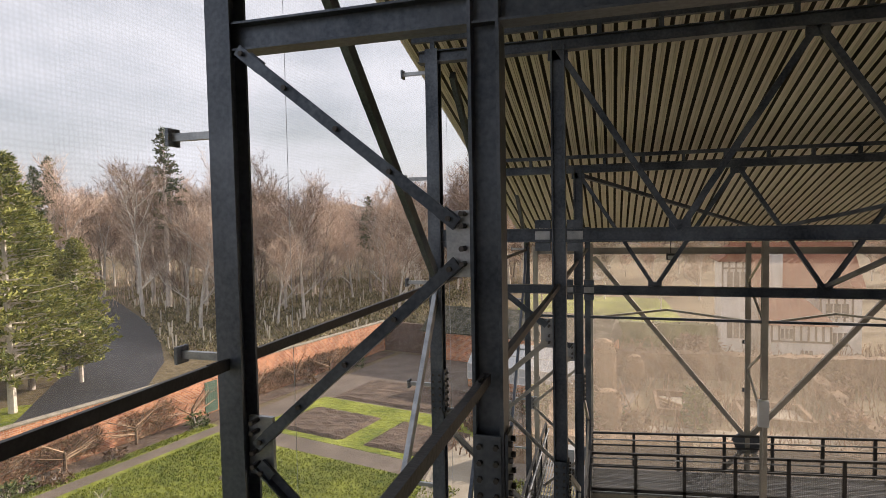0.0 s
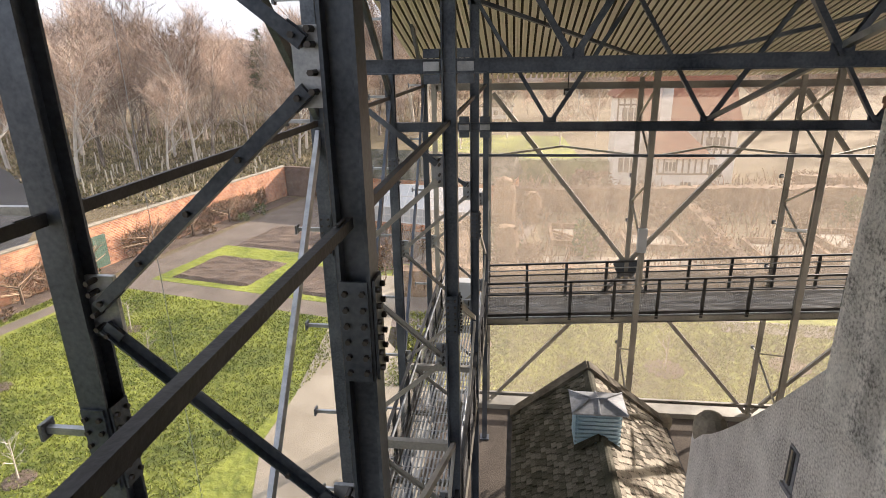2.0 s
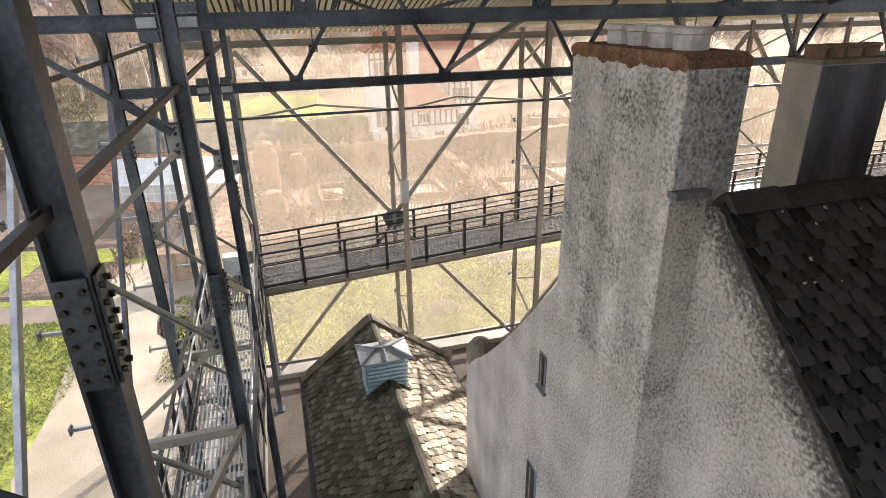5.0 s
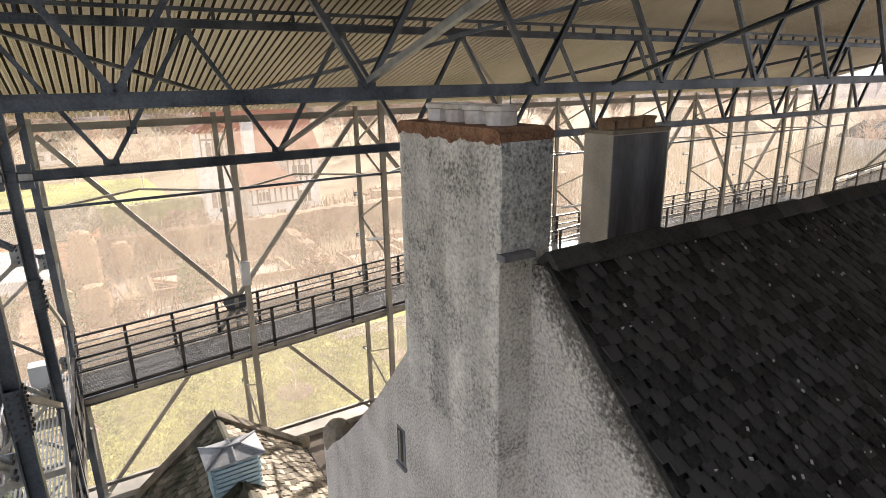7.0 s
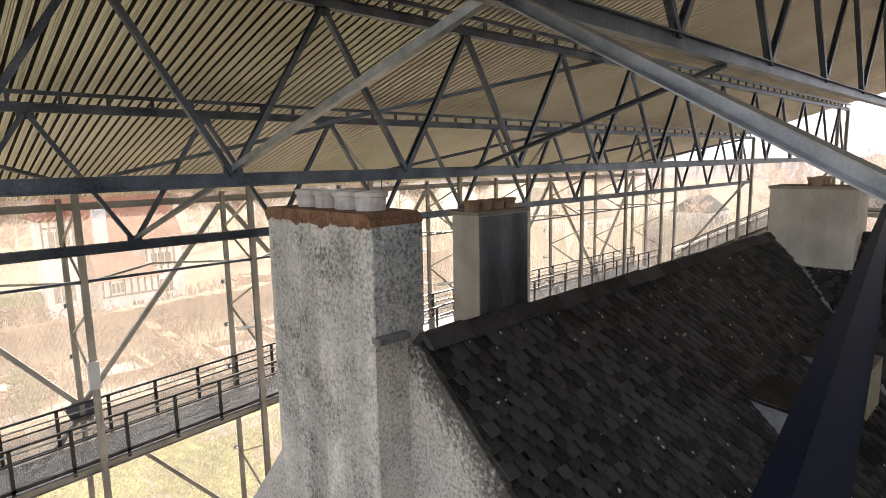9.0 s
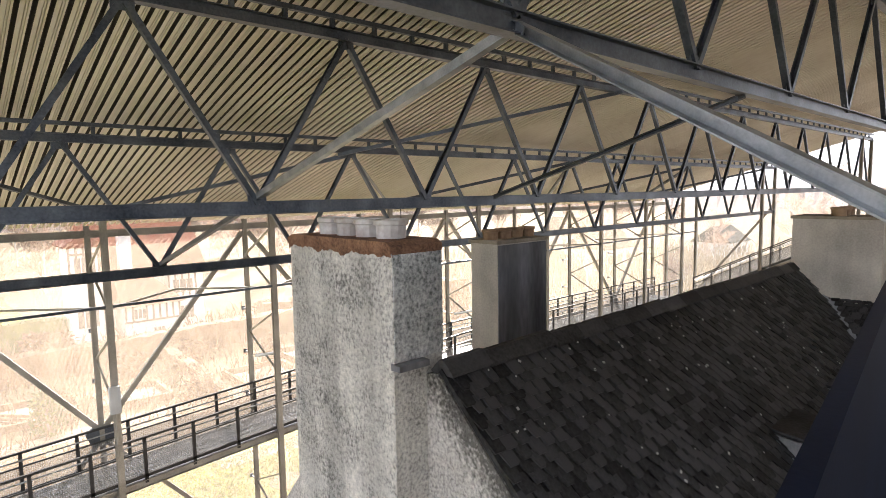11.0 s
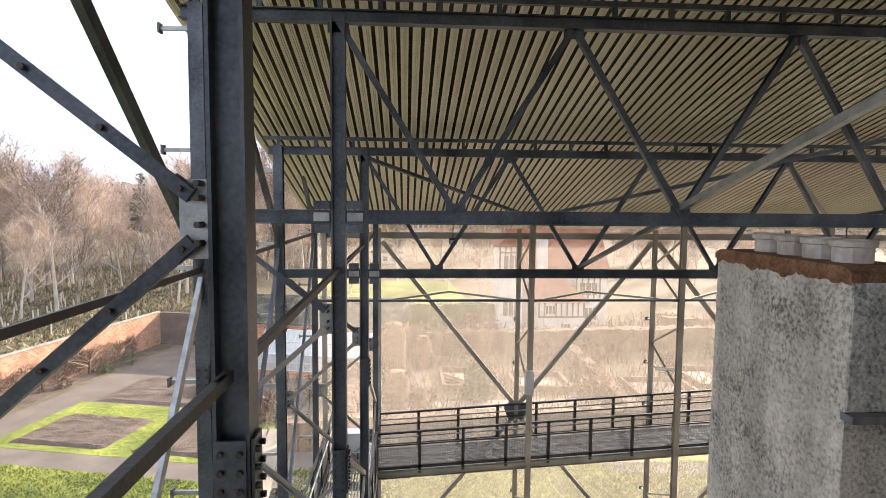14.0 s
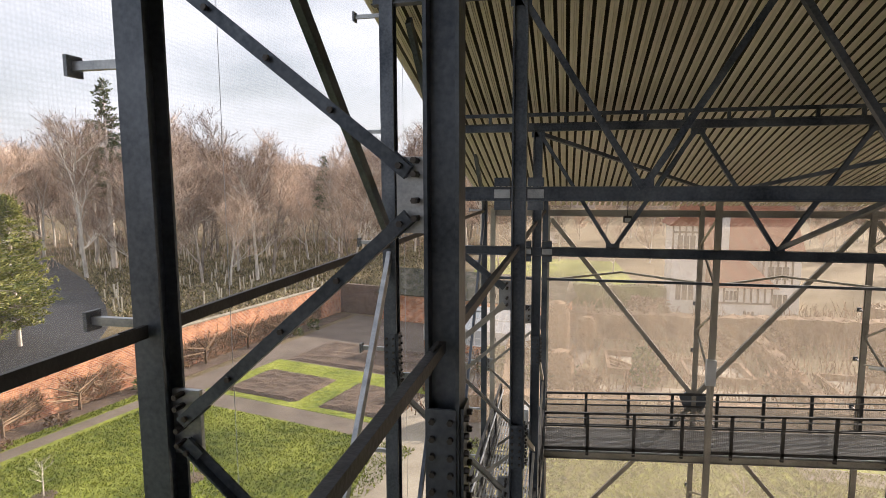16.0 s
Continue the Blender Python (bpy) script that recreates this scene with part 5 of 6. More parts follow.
# trained fruit trees and shrubs along the brick wall
def wall_fruit(v, seed):
    rnd2 = random.Random(seed)
    wood, fine = bmesh.new(), bmesh.new()
    d = (Vector(garden(1, 0)) - Vector(garden(0, 0))).to_3d()
    along = (Vector(garden(0, 1)) - Vector(garden(0, 0))).to_3d()
    o = Vector((*garden(0.7, v), 0))
    limb(wood, o, o + Vector((0, 0, 1.0)), 0.09, 0.07, 6)
    for i in range(9):
        s = rnd2.choice((-1, 1))
        p = o + Vector((0, 0, rnd2.uniform(0.5, 1.1)))
        q = p + along * s * rnd2.uniform(0.6, 2.0) + Vector((0, 0, rnd2.uniform(0.1, 1.2))) - d * rnd2.uniform(0, 0.3)
        limb(wood, p, q, 0.045, 0.02, 4)
        for _ in range(12):
            c = p.lerp(q, rnd2.uniform(0.2, 1))
            twig(fine, c, (along * rnd2.uniform(-1, 1) + Vector((0, 0, rnd2.uniform(0, 1)))).normalized(), rnd2.uniform(0.3, 0.8), 0.012, rnd2)
    t = thing("wall_fruit_tree", "leafless fruit tree trained against the brick wall", "tree", "wall fruit trees")
    part("trunk", wood, CLIMBER, t)
    part("crown", fine, CLIMBER, t)


for i, v in enumerate((-15, -10.5, -6.5, -3, 0.8, 4.5, 9.5, 13.5, 17.5)):
    wall_fruit(v, 70 + i)


# dry leafless climbers over the lower half of the wall
def wall_climber(v0, v1, seed):
    rnd2 = random.Random(seed)
    d = (Vector(garden(1, 0)) - Vector(garden(0, 0))).to_3d()
    along = (Vector(garden(0, 1)) - Vector(garden(0, 0))).to_3d()
    bm2 = bmesh.new()
    for _ in range(int((v1 - v0) * 190)):
        v = rnd2.uniform(v0, v1)
        top = 1.5 + 0.6 * noise.noise((v * 0.35, 3.0, seed * 0.1))
        z = rnd2.uniform(0, 1) ** 0.9 * top
        o = Vector((*garden(0.04 + 0.25 * rnd2.random() * (1.2 - z / 2), v), z))
        e = (along * rnd2.uniform(-1, 1) + Vector((0, 0, rnd2.uniform(-0.3, 1))) + d * rnd2.uniform(0, 0.3)).normalized()
        twig(bm2, o, e, rnd2.uniform(0.2, 0.5), 0.026, rnd2)
    tagged(part("wall_climber", bm2, CLIMBER), "dry brown leafless climber on the brick wall", "climber", "wall climbers")


for i, v in enumerate((-34, -29, -24, -19, -14, -9, -4, 0.5, 8, 13, 18)):
    wall_climber(v, v + (5 if v < -4 or v > 5 else 3.2), 140 + i)


def clump(name, x, y, r, h, mat, label, category, group, seed, n=260, leaf=0.09):
    """A loose bush of many small leaf blades round a few stems."""
    rnd2 = random.Random(seed)
    wood, fol = bmesh.new(), bmesh.new()
    for _ in range(5):
        limb(wood, Vector((x, y, 0)), Vector((x + rnd2.uniform(-r, r) * 0.6, y + rnd2.uniform(-r, r) * 0.6, h * 0.75)), 0.03, 0.012, 3)
    for _ in range(n):
        a, b = rnd2.uniform(0, 6.28), rnd2.uniform(0, 1)
        rr = r * rnd2.uniform(0.45, 1.05) * math.sqrt(max(0.05, 1 - (b - 0.35) ** 2 * 1.6))
        c = Vector((x + math.cos(a) * rr, y + math.sin(a) * rr, h * b))
        e = Vector((rnd2.uniform(-1, 1), rnd2.uniform(-1, 1), rnd2.uniform(-0.2, 1.2))).normalized()
        w = e.cross(Vector((rnd2.uniform(-1, 1), rnd2.uniform(-1, 1), 0.3))).normalized() * leaf * rnd2.uniform(0.5, 1.2)
        fol.faces.new([fol.verts.new(v) for v in (c - w, c + w, c + e * leaf * rnd2.uniform(2, 4.5))])
    t = thing(name, label, category, group)
    part("stem", wood, BARK, t)
    part("foliage", fol, mat, t)
    return t


rnd = random.Random(81)
for i in range(16):
    x, y = garden(rnd.uniform(1.0, 2.0), rnd.uniform(-20, 22))
    clump("border_plant", x, y, rnd.uniform(0.35, 0.7), rnd.uniform(0.35, 0.8), SHRUB if i % 3 else HEDGE, "low border plant under the brick wall", "plant", "border plants", 90 + i, 120, 0.07)
# young trees on the lawn in soil circles
for i, (u, v) in enumerate(((8.0, -5.5), (12.2, -2.0), (8.8, 0.2), (14.0, -9.0), (7.2, -11.5))):
    x, y = garden(u, v)
    bm = bmesh.new()
    limb(bm, Vector((x, y, 0)), Vector((x + 0.05, y, 1.5)), 0.03, 0.012, 5)
    for k in range(14):
        twig(bm, Vector((x, y, 0.5 + 0.07 * k)), Vector((math.cos(k * 2.4), math.sin(k * 2.4), 0.8)).normalized(), 0.55, 0.012, rnd)
    t = thing("young_tree", "thin young leafless tree in a soil circle", "tree", "young trees")
    part("stem", bm, BARK, t)
    part("soil_circle", ring_stack(bmesh.new(), [(0.5, 0.0), (0.46, 0.05), (0.2, 0.07)], 14, (x, y)), SOIL, t)
for x, y in ((6.2, 22.6), (-1.6, 24.0), (11.2, 23.2)):
    bm = bmesh.new()
    limb(bm, Vector((x, y, 0)), Vector((x + 0.05, y, 1.4)), 0.03, 0.012, 5)
    for k in range(16):
        twig(bm, Vector((x, y, 0.3 + 0.07 * k)), Vector((math.cos(k * 2.4), math.sin(k * 2.4), 0.9)).normalized(), 0.6, 0.014, rnd)
    t = thing("young_tree", "thin young leafless tree in a soil circle", "tree", "young trees")
    part("stem", bm, BARK, t)
    part("soil_circle", ring_stack(bmesh.new(), [(0.8, 0.0), (0.75, 0.05), (0.2, 0.07)], 14, (x, y)), SOIL, t)

# greenhouse and grey-roofed store at the garden's end
gh = thing("greenhouse", "white-framed glass greenhouse on a low brick base", "greenhouse")
gm = Matrix.Translation((*garden(12.5, 19.0), 0)) @ Matrix.Rotation(math.atan2(-0.22, 1), 4, "Z")


def at_gh(ob):
    ob.matrix_basis = gm
    return ob


at_gh(part("base", block((0, 0, 0), (8.0, 3.2, 0.6)), BRICKWORK, gh))
for i in range(17):
    x = i * 0.5
    at_gh(part("glazing_bar", member((x, 0, 0.6), (x, 0, 1.7), rect(0.05, 0.05), (0, 1, 0)), WHITE, gh))
    at_gh(part("glazing_bar", member((x, 0, 1.7), (x, 1.6, 3.1), rect(0.05, 0.05)), WHITE, gh))
for z, y in ((0.62, 0), (1.15, 0), (1.72, 0), (3.1, 1.6), (2.4, 0.8)):
    at_gh(part("rail", member((0, y, z), (8, y, z), rect(0.07, 0.07)), WHITE, gh))
bm = bmesh.new()
for q in (((0, 0.01, 0.6), (8, 0.01, 0.6), (8, 0.01, 1.7), (0, 0.01, 1.7)), ((0, 0, 1.7), (8, 0, 1.7), (8, 1.6, 3.1), (0, 1.6, 3.1)), ((0, 3.2, 1.7), (8, 3.2, 1.7), (8, 1.6, 3.1), (0, 1.6, 3.1))):
    bm.faces.new([bm.verts.new(v) for v in q])
at_gh(part("glass", bm, CABINET, gh, "pale whitewashed glass"))
store = thing("garden_store", "low store with a grey slate roof behind the greenhouse", "store")
sm2 = Matrix.Translation((*garden(5.0, 25.5), 0)) @ Matrix.Rotation(math.atan2(-0.22, 1), 4, "Z")
for nm, b3, mt in (("wall", block((0, 0, 0), (16, 5, 2.6)), BRICKWORK), ("roof", solid_yz(bmesh.new(), [(-0.3, 2.5), (2.5, 4.4), (5.3, 2.5), (5.3, 2.4), (-0.3, 2.4)], -0.3, 16.3), SLATE_OLD)):
    part(nm, b3, mt, store).matrix_basis = sm2

# ---------------------------------------------------------------- beyond the far wall
def hedge(x0, y0, x1, y1, h, w, seed, mat=HEDGE, label="clipped russet beech hedge"):
    rnd2 = random.Random(seed)
    d = Vector((x1 - x0, y1 - y0, 0))
    ln = d.length
    d.normalize()
    s = Vector((-d.y, d.x, 0))
    bm = bmesh.new()
    k = max(3, int(ln / 0.5))
    prev = None
    for i in range(k + 1):
        o = Vector((x0, y0, 0)) + d * ln * i / k
        prof = [(-w / 2, 0), (-w / 2 * 1.05, h * 0.5), (-w / 2 * 0.9, h), (w / 2 * 0.9, h), (w / 2 * 1.05, h * 0.5), (w / 2, 0)]
        ring = [bm.verts.new(o + s * (a + rnd2.uniform(-0.08, 0.08)) + Vector((0, 0, b + (rnd2.uniform(-0.1, 0.1) if b else 0)))) for a, b in prof]
        if prev:
            for j in range(5):
                bm.faces.new((prev[j], ring[j], ring[j + 1], prev[j + 1]))
        else:
            bm.faces.new(ring)
        prev = ring
    bm.faces.new(prev[::-1])
    for _ in range(int(ln * 26)):
        c = Vector((x0, y0, 0)) + d * rnd2.uniform(0, ln) + s * rnd2.choice((-1, 1)) * w * 0.5 + Vector((0, 0, rnd2.uniform(0, h)))
        if rnd2.random() < 0.5:
            c = Vector((x0, y0, h)) + d * rnd2.uniform(0, ln) + s * rnd2.uniform(-0.5, 0.5) * w
        e = Vector((rnd2.uniform(-1, 1), rnd2.uniform(-1, 1), rnd2.uniform(-0.2, 1))).normalized()
        t2 = e.cross(Vector((0.2, 0.4, 1))).normalized() * 0.06
        bm.faces.new([bm.verts.new(v) for v in (c - t2, c + t2, c + e * 0.25)])
    return tagged(part("hedge", bm, mat), label, "hedge", "garden hedges")


hedge(-6, 29.5, 3.5, 30.5, 1.5, 1.0, 1)
hedge(4.5, 30.6, 24, 31.4, 1.3, 1.0, 2)
hedge(-9, 47, 30, 49, 1.9, 1.3, 3)
hedge(-14, 60, 9, 58.5, 2.2, 1.4, 4, SHRUB, "dark green hedge before the meadow")
hedge(24, 53, 48, 50, 2.0, 1.4, 5)
hedge(-3.0, 31.0, -4.0, 47, 1.4, 1.0, 6)
hedge(13.0, 32, 13.5, 47, 1.0, 0.8, 7)
# low box-edged beds
for i, (x0, y0, x1, y1) in enumerate(((2.6, 38.4, 5.9, 42.2), (7.4, 38.0, 11.0, 41.0), (15, 36, 19, 39.5), (20, 38, 24, 42))):
    bm = bmesh.new()
    for a, b in (((x0, y0), (x1, y0 - 0.3)), ((x1, y0 - 0.3), (x1, y1)), ((x1, y1), (x0, y1 + 0.3)), ((x0, y1 + 0.3), (x0, y0))):
        sweep(bm, (*a, 0.2), (*b, 0.2), rect(0.22, 0.4))
    if i == 0:
        for k in range(1, 5):
            sweep(bm, (x0 + (x1 - x0) * k / 5, y0, 0.14), (x0, y0 + (y1 - y0) * k / 5, 0.14), rect(0.1, 0.28))
            sweep(bm, (x0 + (x1 - x0) * k / 5, y0, 0.13), (x1, y0 + (y1 - y0) * (5 - k) / 5, 0.13), rect(0.1, 0.26))
    tagged(part("box_edging", bm, HEDGE), "low clipped edging round a formal bed", "edging", "formal beds")
    tagged(part("formal_bed", block((x0 + 0.3, y0 + 0.2, 0), (x1 - 0.3, y1 - 0.2, 0.1)), GRAVEL), "formal bed of pale soil inside clipped edging", "bed", "formal beds")
sheet("path", [(-2, 34.5), (26, 35.5), (26, 37), (-2, 36)], GRAVEL, "pale path through the lower garden", "path", 0.02)
# russet topiary columns
for i, (x, y, r, h) in enumerate(((-0.7, 40.5, 0.75, 4.2), (-0.4, 35.0, 0.7, 2.4), (1.4, 44, 0.6, 2.4))):
    bm = ring_stack(bmesh.new(), [(r * 0.9, 0.0), (r * 1.0, h * 0.2), (r * 1.1, h * 0.5), (r * 1.0, h * 0.8), (r * 0.7, h * 0.96), (0.15, h)], 16, (x, y))
    for v in bm.verts:
        k = 1 + 0.22 * noise.noise(v.co * 1.4)
        v.co.x, v.co.y = x + (v.co.x - x) * k, y + (v.co.y - y) * k
    rnd3 = random.Random(int(h * 100))
    for _ in range(500):
        a, b = rnd3.uniform(0, 6.28), rnd3.uniform(0.03, 1)
        q = Vector((x + math.cos(a) * r * (1.05 - 0.3 * b ** 4), y + math.sin(a) * r * (1.05 - 0.3 * b ** 4), h * b * 0.98))
        d = Vector((math.cos(a), math.sin(a), rnd3.uniform(0, 1.2))).normalized()
        w = d.cross(Vector((rnd3.uniform(-1, 1), rnd3.uniform(-1, 1), 1))).normalized() * 0.05
        bm.faces.new([bm.verts.new(p) for p in (q - w, q + w, q + d * rnd3.uniform(0.15, 0.3))])
    tagged(part("topiary", bm, HEDGE), "clipped russet column of beech", "topiary", "topiary columns")
# brown thickets filling the lower garden
rnd = random.Random(101)
for i in range(46):
    x, y = rnd.uniform(-8, 42), rnd.uniform(31, 58)
    if 8 < x < 26 and y > 50:
        continue
    clump("garden_shrub", x, y, rnd.uniform(0.7, 1.7), rnd.uniform(0.8, 2.3), (STEMS, HEDGE, STEMS, SHRUB, HEDGE)[i % 5], "leafless brown garden shrub" if i % 5 != 3 else "small evergreen garden shrub", "shrub", "lower garden shrubs", 200 + i, 330, 0.12)
bm = bmesh.new()
for _ in range(5000):
    p = Vector((rnd.uniform(-9, 48), rnd.uniform(29, 60), 0))
    twig(bm, p, Vector((rnd.uniform(-0.4, 0.4), rnd.uniform(-0.4, 0.4), 1)).normalized(), rnd.uniform(0.4, 1.3), 0.05, rnd)
tagged(part("dead_stems", bm, STEMS), "dead brown stems across the lower garden", "stems", "", "stuff")
# tall reeds and thicket beyond the east wall
bm = bmesh.new()
for _ in range(7000):
    p = Vector((rnd.uniform(40, 105), rnd.uniform(-10, 75), 0))
    twig(bm, p, Vector((rnd.uniform(-0.15, 0.15), rnd.uniform(-0.15, 0.15), 1)).normalized(), rnd.uniform(1.5, 4.0), 0.06, rnd)
tagged(part("reeds", bm, REED), "tall pale reeds and scrub beyond the east wall", "reeds", "", "stuff")
for i in range(34):
    s = rnd.uniform(0.4, 0.75)
    x, y = rnd.uniform(46, 130), rnd.uniform(-12, 95)
    copy_thing(BARE[i % 5], Matrix.Translation((x, y, 0)) @ Matrix.Rotation(rnd.uniform(0, 6.28), 4, "Z") @ Matrix.Scale(s, 4))
for i in range(70):
    s = rnd.uniform(0.42, 0.7)
    copy_thing(BARE[i % 5], Matrix.Translation((rnd.uniform(-30, 70), rnd.uniform(76, 150), 0)) @ Matrix.Rotation(rnd.uniform(0, 6.28), 4, "Z") @ Matrix.Scale(s, 4))


# the neighbouring house
def solid_roof(x0, x1, y0, y1, ze, zr, along="x", over=0.3):
    if along == "x":
        ym = (y0 + y1) / 2
        return solid_yz(bmesh.new(), [(y0 - over, ze - 0.1), (y0 - over, ze), (ym, zr), (y1 + over, ze), (y1 + over, ze - 0.1)], x0 - over, x1 + over)
    xm = (x0 + x1) / 2
    return solid_xz(bmesh.new(), [(x0 - over, ze - 0.1), (x0 - over, ze), (xm, zr), (x1 + over, ze), (x1 + over, ze - 0.1)], y0 - over, y1 + over)


villa = thing("villa", "large white villa with red tiled roofs and half-timbered gables", "house")
part("wall", block((11.0, 58.6, 0), (20.6, 66, 5.4)), WHITE, villa)
part("roof", solid_roof(11.0, 20.6, 58.6, 66, 5.4, 9.9), TILE_RED, villa)
part("wing_wall", block((12.8, 55.5, 0), (17.4, 58.6, 2.9)), WHITE, villa)
bm = bmesh.new()
lo = [bm.verts.new(v) for v in ((12.5, 55.1, 2.9), (17.8, 55.1, 2.9), (17.8, 59.2, 2.9), (12.5, 59.2, 2.9))]
hi = [bm.verts.new(v) for v in ((12.6, 57.6, 5.2), (15.6, 57.6, 5.2), (15.6, 58.9, 5.2), (12.6, 58.9, 5.2))]
for k in range(4):
    bm.faces.new((lo[k], lo[(k + 1) % 4], hi[(k + 1) % 4], hi[k]))
bm.faces.new(hi)
bm.faces.new(lo[::-1])
part("wing_roof", bm, TILE_RED, villa)
part("bay", block((9.1, 56.4, 0), (11.4, 60, 8.3)), WHITE, villa)
part("bay_roof", solid_roof(9.1, 11.4, 56.4, 61, 8.3, 9.5, "y"), TILE_RED, villa)
part("chimney", block((13.2, 57.7, 4.6), (14.2, 58.55, 9.2)), WHITE, villa)
part("gable_bay", block((17.0, 57.4, 0), (19.6, 58.7, 5.4)), WHITE, villa)
part("gable_roof", solid_roof(17.0, 19.6, 57.0, 62, 5.4, 7.2, "y"), TILE_RED, villa)


def villa_window(x, y, z, w, h):
    f = part("window", block((x, y - 0.06, z), (x + w, y - 0.01, z + h)), WHITE, villa)
    for i in range(3):
        ww = w / 3
        part("pane", block((x + ww * i + 0.05, y - 0.09, z + 0.06), (x + ww * (i + 1) - 0.05, y - 0.06, z + h - 0.06)), IRON, f)


for x, y, z, w, h in ((9.5, 56.4, 5.9, 1.6, 1.5), (9.5, 56.4, 1.4, 1.6, 1.5), (13.5, 55.5, 1.7, 1.0, 0.95), (17.4, 57.4, 3.3, 1.8, 1.3), (17.9, 57.4, 0.8, 1.3, 1.3), (15.0, 55.5, 0.35, 1.0, 0.5)):
    villa_window(x, y, z, w, h)
for i in range(9):
    if i not in (2,):
        part("timber_stud", block((12.82 + 0.55 * i, 55.44, 1.55), (12.96 + 0.55 * i, 55.5, 2.9)), TIMBER, villa)
part("timber_rail", block((12.8, 55.43, 1.42), (17.4, 55.5, 1.57)), TIMBER, villa)
for i in range(5):
    part("timber_stud", block((17.0 + 0.6 * i, 57.33, 3.0), (17.14 + 0.6 * i, 57.4, 5.3)), TIMBER, villa)
for i in range(5):
    part("timber_stud", block((9.1 + 0.54 * i, 56.33, 5.5), (9.24 + 0.54 * i, 56.4, 8.2)), TIMBER, villa)
for z in (5.4, 7.55):
    part("timber_rail", block((9.1, 56.32, z), (11.4, 56.4, z + 0.16)), TIMBER, villa)
for i, (x, y, s) in enumerate(((75, 48, 1.0), (92, 66, 1.1), (100, 40, 0.9), (-7, 118, 0.7))):
    c = thing("cottage", "distant white gabled cottage among trees", "house", "distant cottages")
    part("wall", block((x, y, 0), (x + 9 * s, y + 7 * s, 3.4 * s)), WHITE, c)
    part("roof", solid_roof(x, x + 9 * s, y, y + 7 * s, 3.4 * s, 6.2 * s, "y" if i % 2 else "x"), SLATE_OLD, c)
    for k in range(3):
        part("window", block((x + (1 + 2.6 * k) * s, y - 0.06, 1.0 * s), (x + (2.2 + 2.6 * k) * s, y, 2.3 * s)), IRON, c)


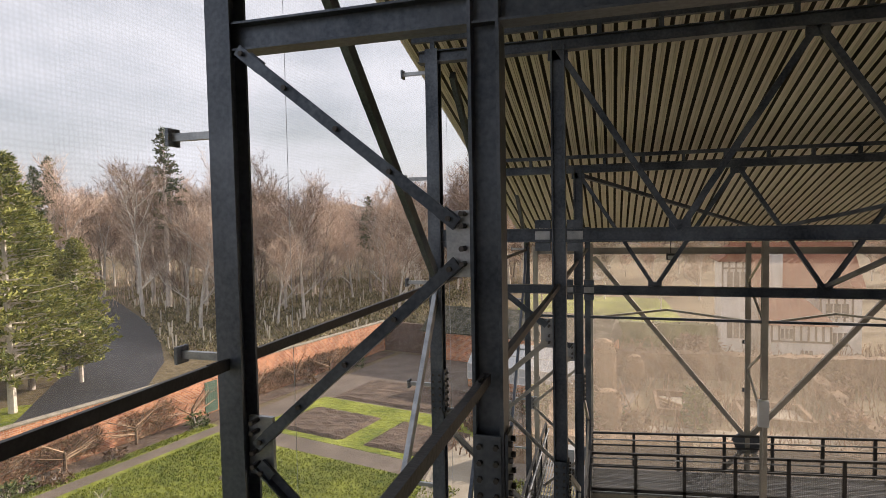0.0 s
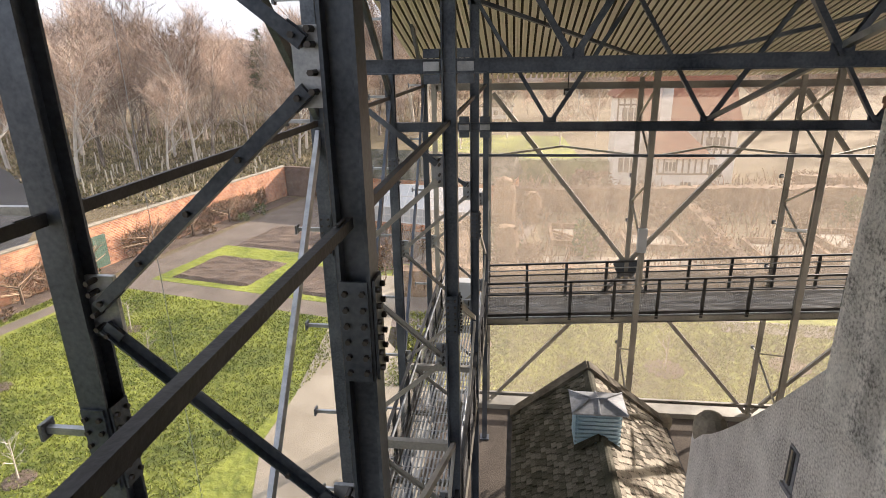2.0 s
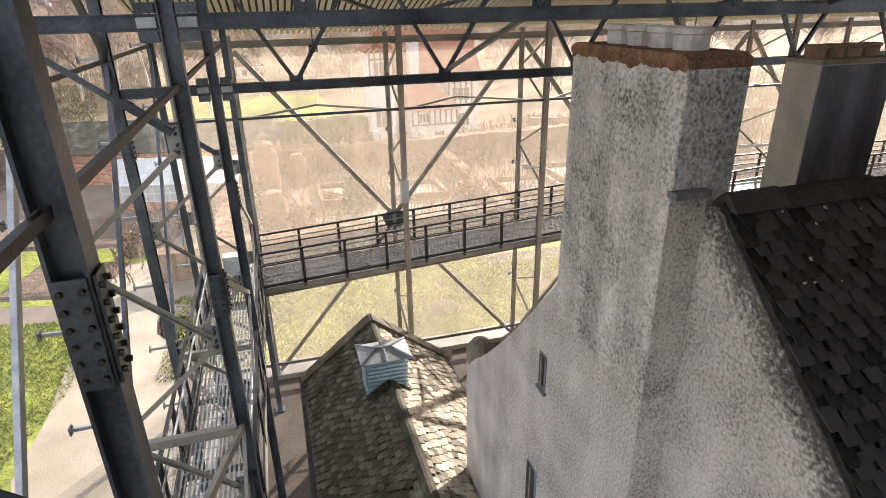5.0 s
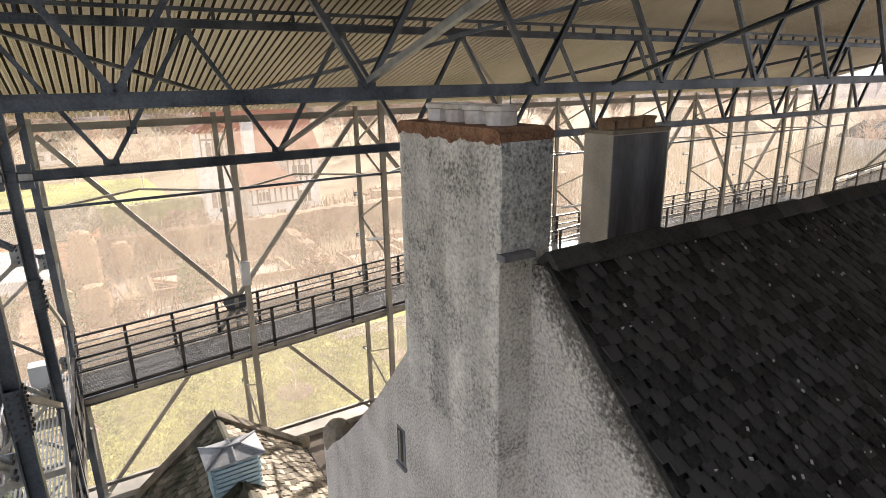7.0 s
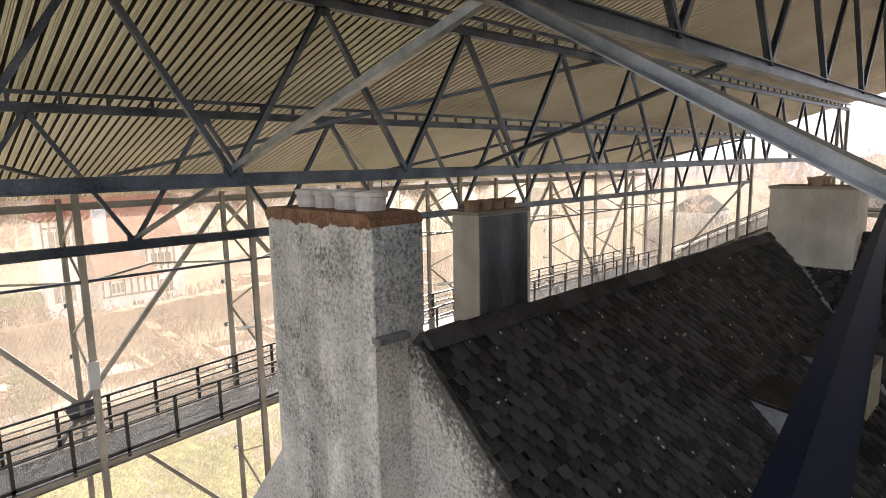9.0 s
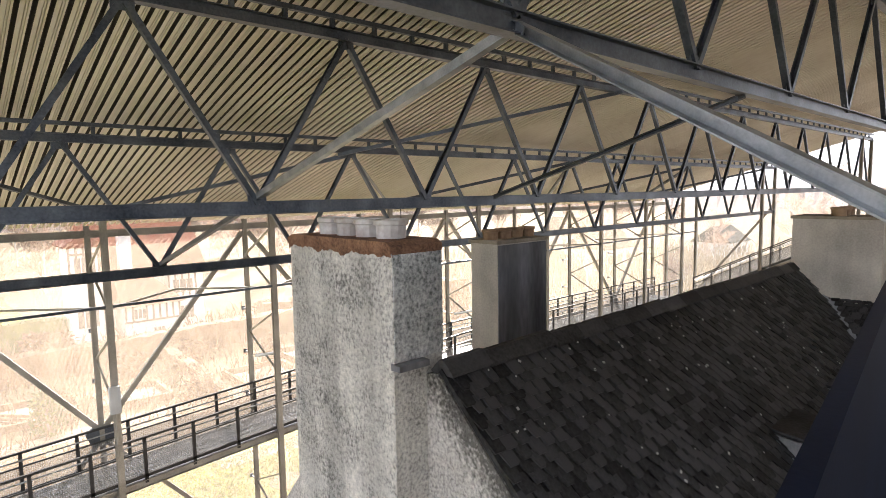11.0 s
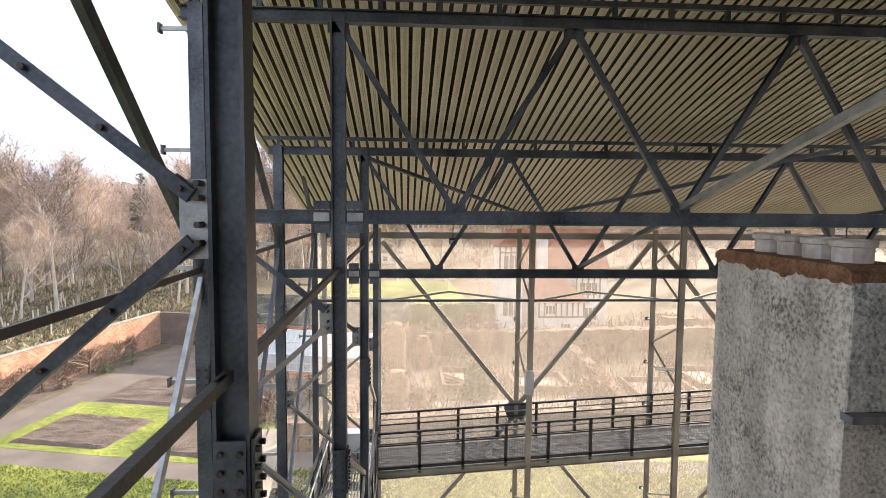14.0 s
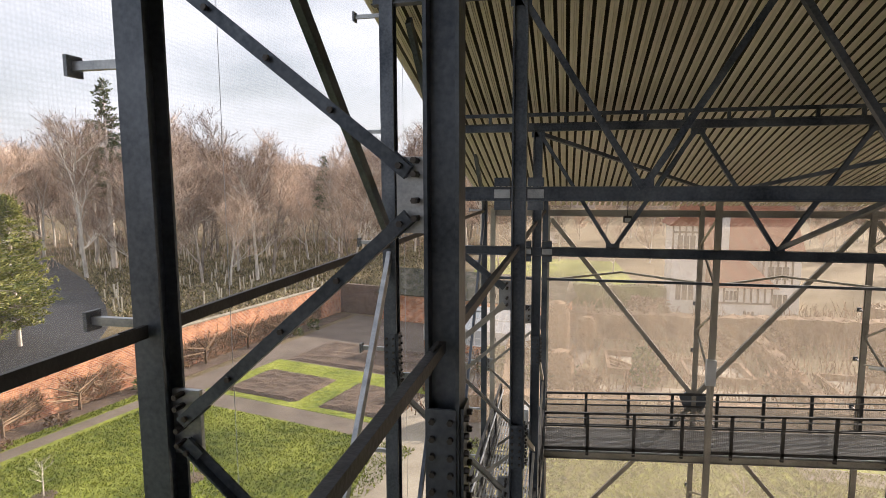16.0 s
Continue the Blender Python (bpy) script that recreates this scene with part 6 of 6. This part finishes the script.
# ---------------------------------------------------------------- slates, piece by piece
def slating(parent, origin, across, down, width, length, mat_piece, mat_rest, seed, nearest, w0=0.175, gauge=0.125, clip=None):
    """Courses of slates on a slope. nearest(u, v) picks the stretch whose slates are parts of their own."""
    rnd2 = random.Random(seed)
    across, down = Vector(across).normalized(), Vector(down).normalized()
    n = across.cross(down)
    if n.z < 0:
        n = -n
    shapes = []
    for k in range(4):
        w, h, t = w0 * (0.86, 0.93, 1.0, 0.8)[k], gauge * 1.5, 0.013
        cut = (0.0, 0.02, 0.012, 0.03)[k]
        low = [(-w / 2, 0), (w / 2, 0), (w / 2, h - cut), (w / 2 - 0.03, h), (-w / 2 + cut, h - 0.004)]
        shapes.append((low, t))
    meshes = []
    for low, t in shapes:
        bm = bmesh.new()
        a = [bm.verts.new(across * x + down * y + n * (0.008 + 0.018 * y / (gauge * 1.5))) for x, y in low]
        b = [bm.verts.new(across * x + down * y + n * (0.008 + t + 0.018 * y / (gauge * 1.5))) for x, y in low]
        bm.faces.new(b)
        for i in range(len(low)):
            j = (i + 1) % len(low)
            bm.faces.new((a[i], a[j], b[j], b[i]))
        meshes.append(finish(bm, "slate", mat_piece))
    verts, faces, made = [], [], 0
    v = 0.0
    row = 0
    while v < length - gauge:
        u = -0.5 * w0 * (row % 2) + 0.05
        while u < width:
            k = rnd2.randrange(4)
            jit = (rnd2.gauss(0, 0.008), rnd2.gauss(0, 0.010))
            p = Vector(origin) + across * (u + jit[0]) + down * (v + jit[1]) + n * rnd2.uniform(0, 0.006)
            if clip is None or clip(p):
                if made < 300 and nearest(u, v):
                    ob = new("slate", meshes[k])
                    ob.location = p
                    ob.parent = parent
                    made += 1
                else:
                    base = len(verts)
                    low, t = shapes[k]
                    m = len(low)
                    tilt = rnd2.gauss(0, 0.035)
                    for x, y in low:
                        verts.append(p + across * x + down * y + n * (0.008 + 0.018 * y / (gauge * 1.5) + tilt * x))
                    for x, y in low:
                        verts.append(p + across * x + down * y + n * (0.008 + t + 0.018 * y / (gauge * 1.5) + tilt * x))
                    faces.append(tuple(range(base + m, base + 2 * m)))
                    for i in range(m):
                        j = (i + 1) % m
                        faces.append((base + i, base + j, base + m + j, base + m + i))
            u += w0 * rnd2.uniform(1.04, 1.12)
        v += gauge
        row += 1
    me = bpy.data.meshes.new("slates")
    me.from_pydata([tuple(q) for q in verts], [], faces)
    me.materials.append(mat_rest)
    ob = new("slating", me)
    ob.parent = parent
    tagged(ob, "", "", "", "stuff")


slating(house, (3.39, 4.32, 10.77), (1, 0, 0), (0, -6.3, -5.92), 9.7, 8.4, SLATE, SLATE_BASE, 301, lambda u, v: u < 2.2 and v < 1.9, 0.142, 0.108, clip=lambda p: p.x < p.y + 7.75 or p.y > 4.2)
slating(house, (12.3, -5.9, 10.78), (0, 1, 0), (-6.3, 0, -5.92), 10.1, 8.0, SLATE, SLATE_BASE, 302, lambda u, v: False, 0.142, 0.108, clip=lambda p: p.x > p.y + 8.0)
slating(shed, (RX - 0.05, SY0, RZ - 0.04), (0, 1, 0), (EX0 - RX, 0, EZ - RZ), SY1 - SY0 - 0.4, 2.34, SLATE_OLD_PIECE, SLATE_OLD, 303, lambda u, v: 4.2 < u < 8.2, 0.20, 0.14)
# right slope: sunlight is carried by the paler slate colour
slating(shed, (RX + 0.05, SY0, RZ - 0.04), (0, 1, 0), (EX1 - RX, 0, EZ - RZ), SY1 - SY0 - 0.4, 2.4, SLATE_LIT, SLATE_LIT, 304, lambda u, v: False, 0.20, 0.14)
# pale chips and lichen-spotted broken slates lying on the dark roof
rnd = random.Random(305)
chip = finish(block((-0.05, -0.035, 0), (0.05, 0.035, 0.015)), "slate_chip", LICHEN)
for i in range(230):
    u, v = rnd.uniform(0.2, 6.5), 5.2 * rnd.random() ** 1.5 + 0.05
    s = rnd.uniform(0.10, 0.36)
    d = Vector((0, -6.3, -5.92)).normalized()
    o = tagged(new("slate_chip", chip), "small pale chip lodged on the slates", "chip", "slate chips")
    p = Vector((3.44 + u, 4.32, 10.77)) + d * v + Vector((0, -0.0, 0.052))
    o.matrix_basis = Matrix.Translation(p) @ Matrix.Rotation(math.atan2(5.92, 6.3), 4, "X") @ Matrix.Rotation(rnd.uniform(0, 3), 4, "Z") @ Matrix.Scale(s, 4)
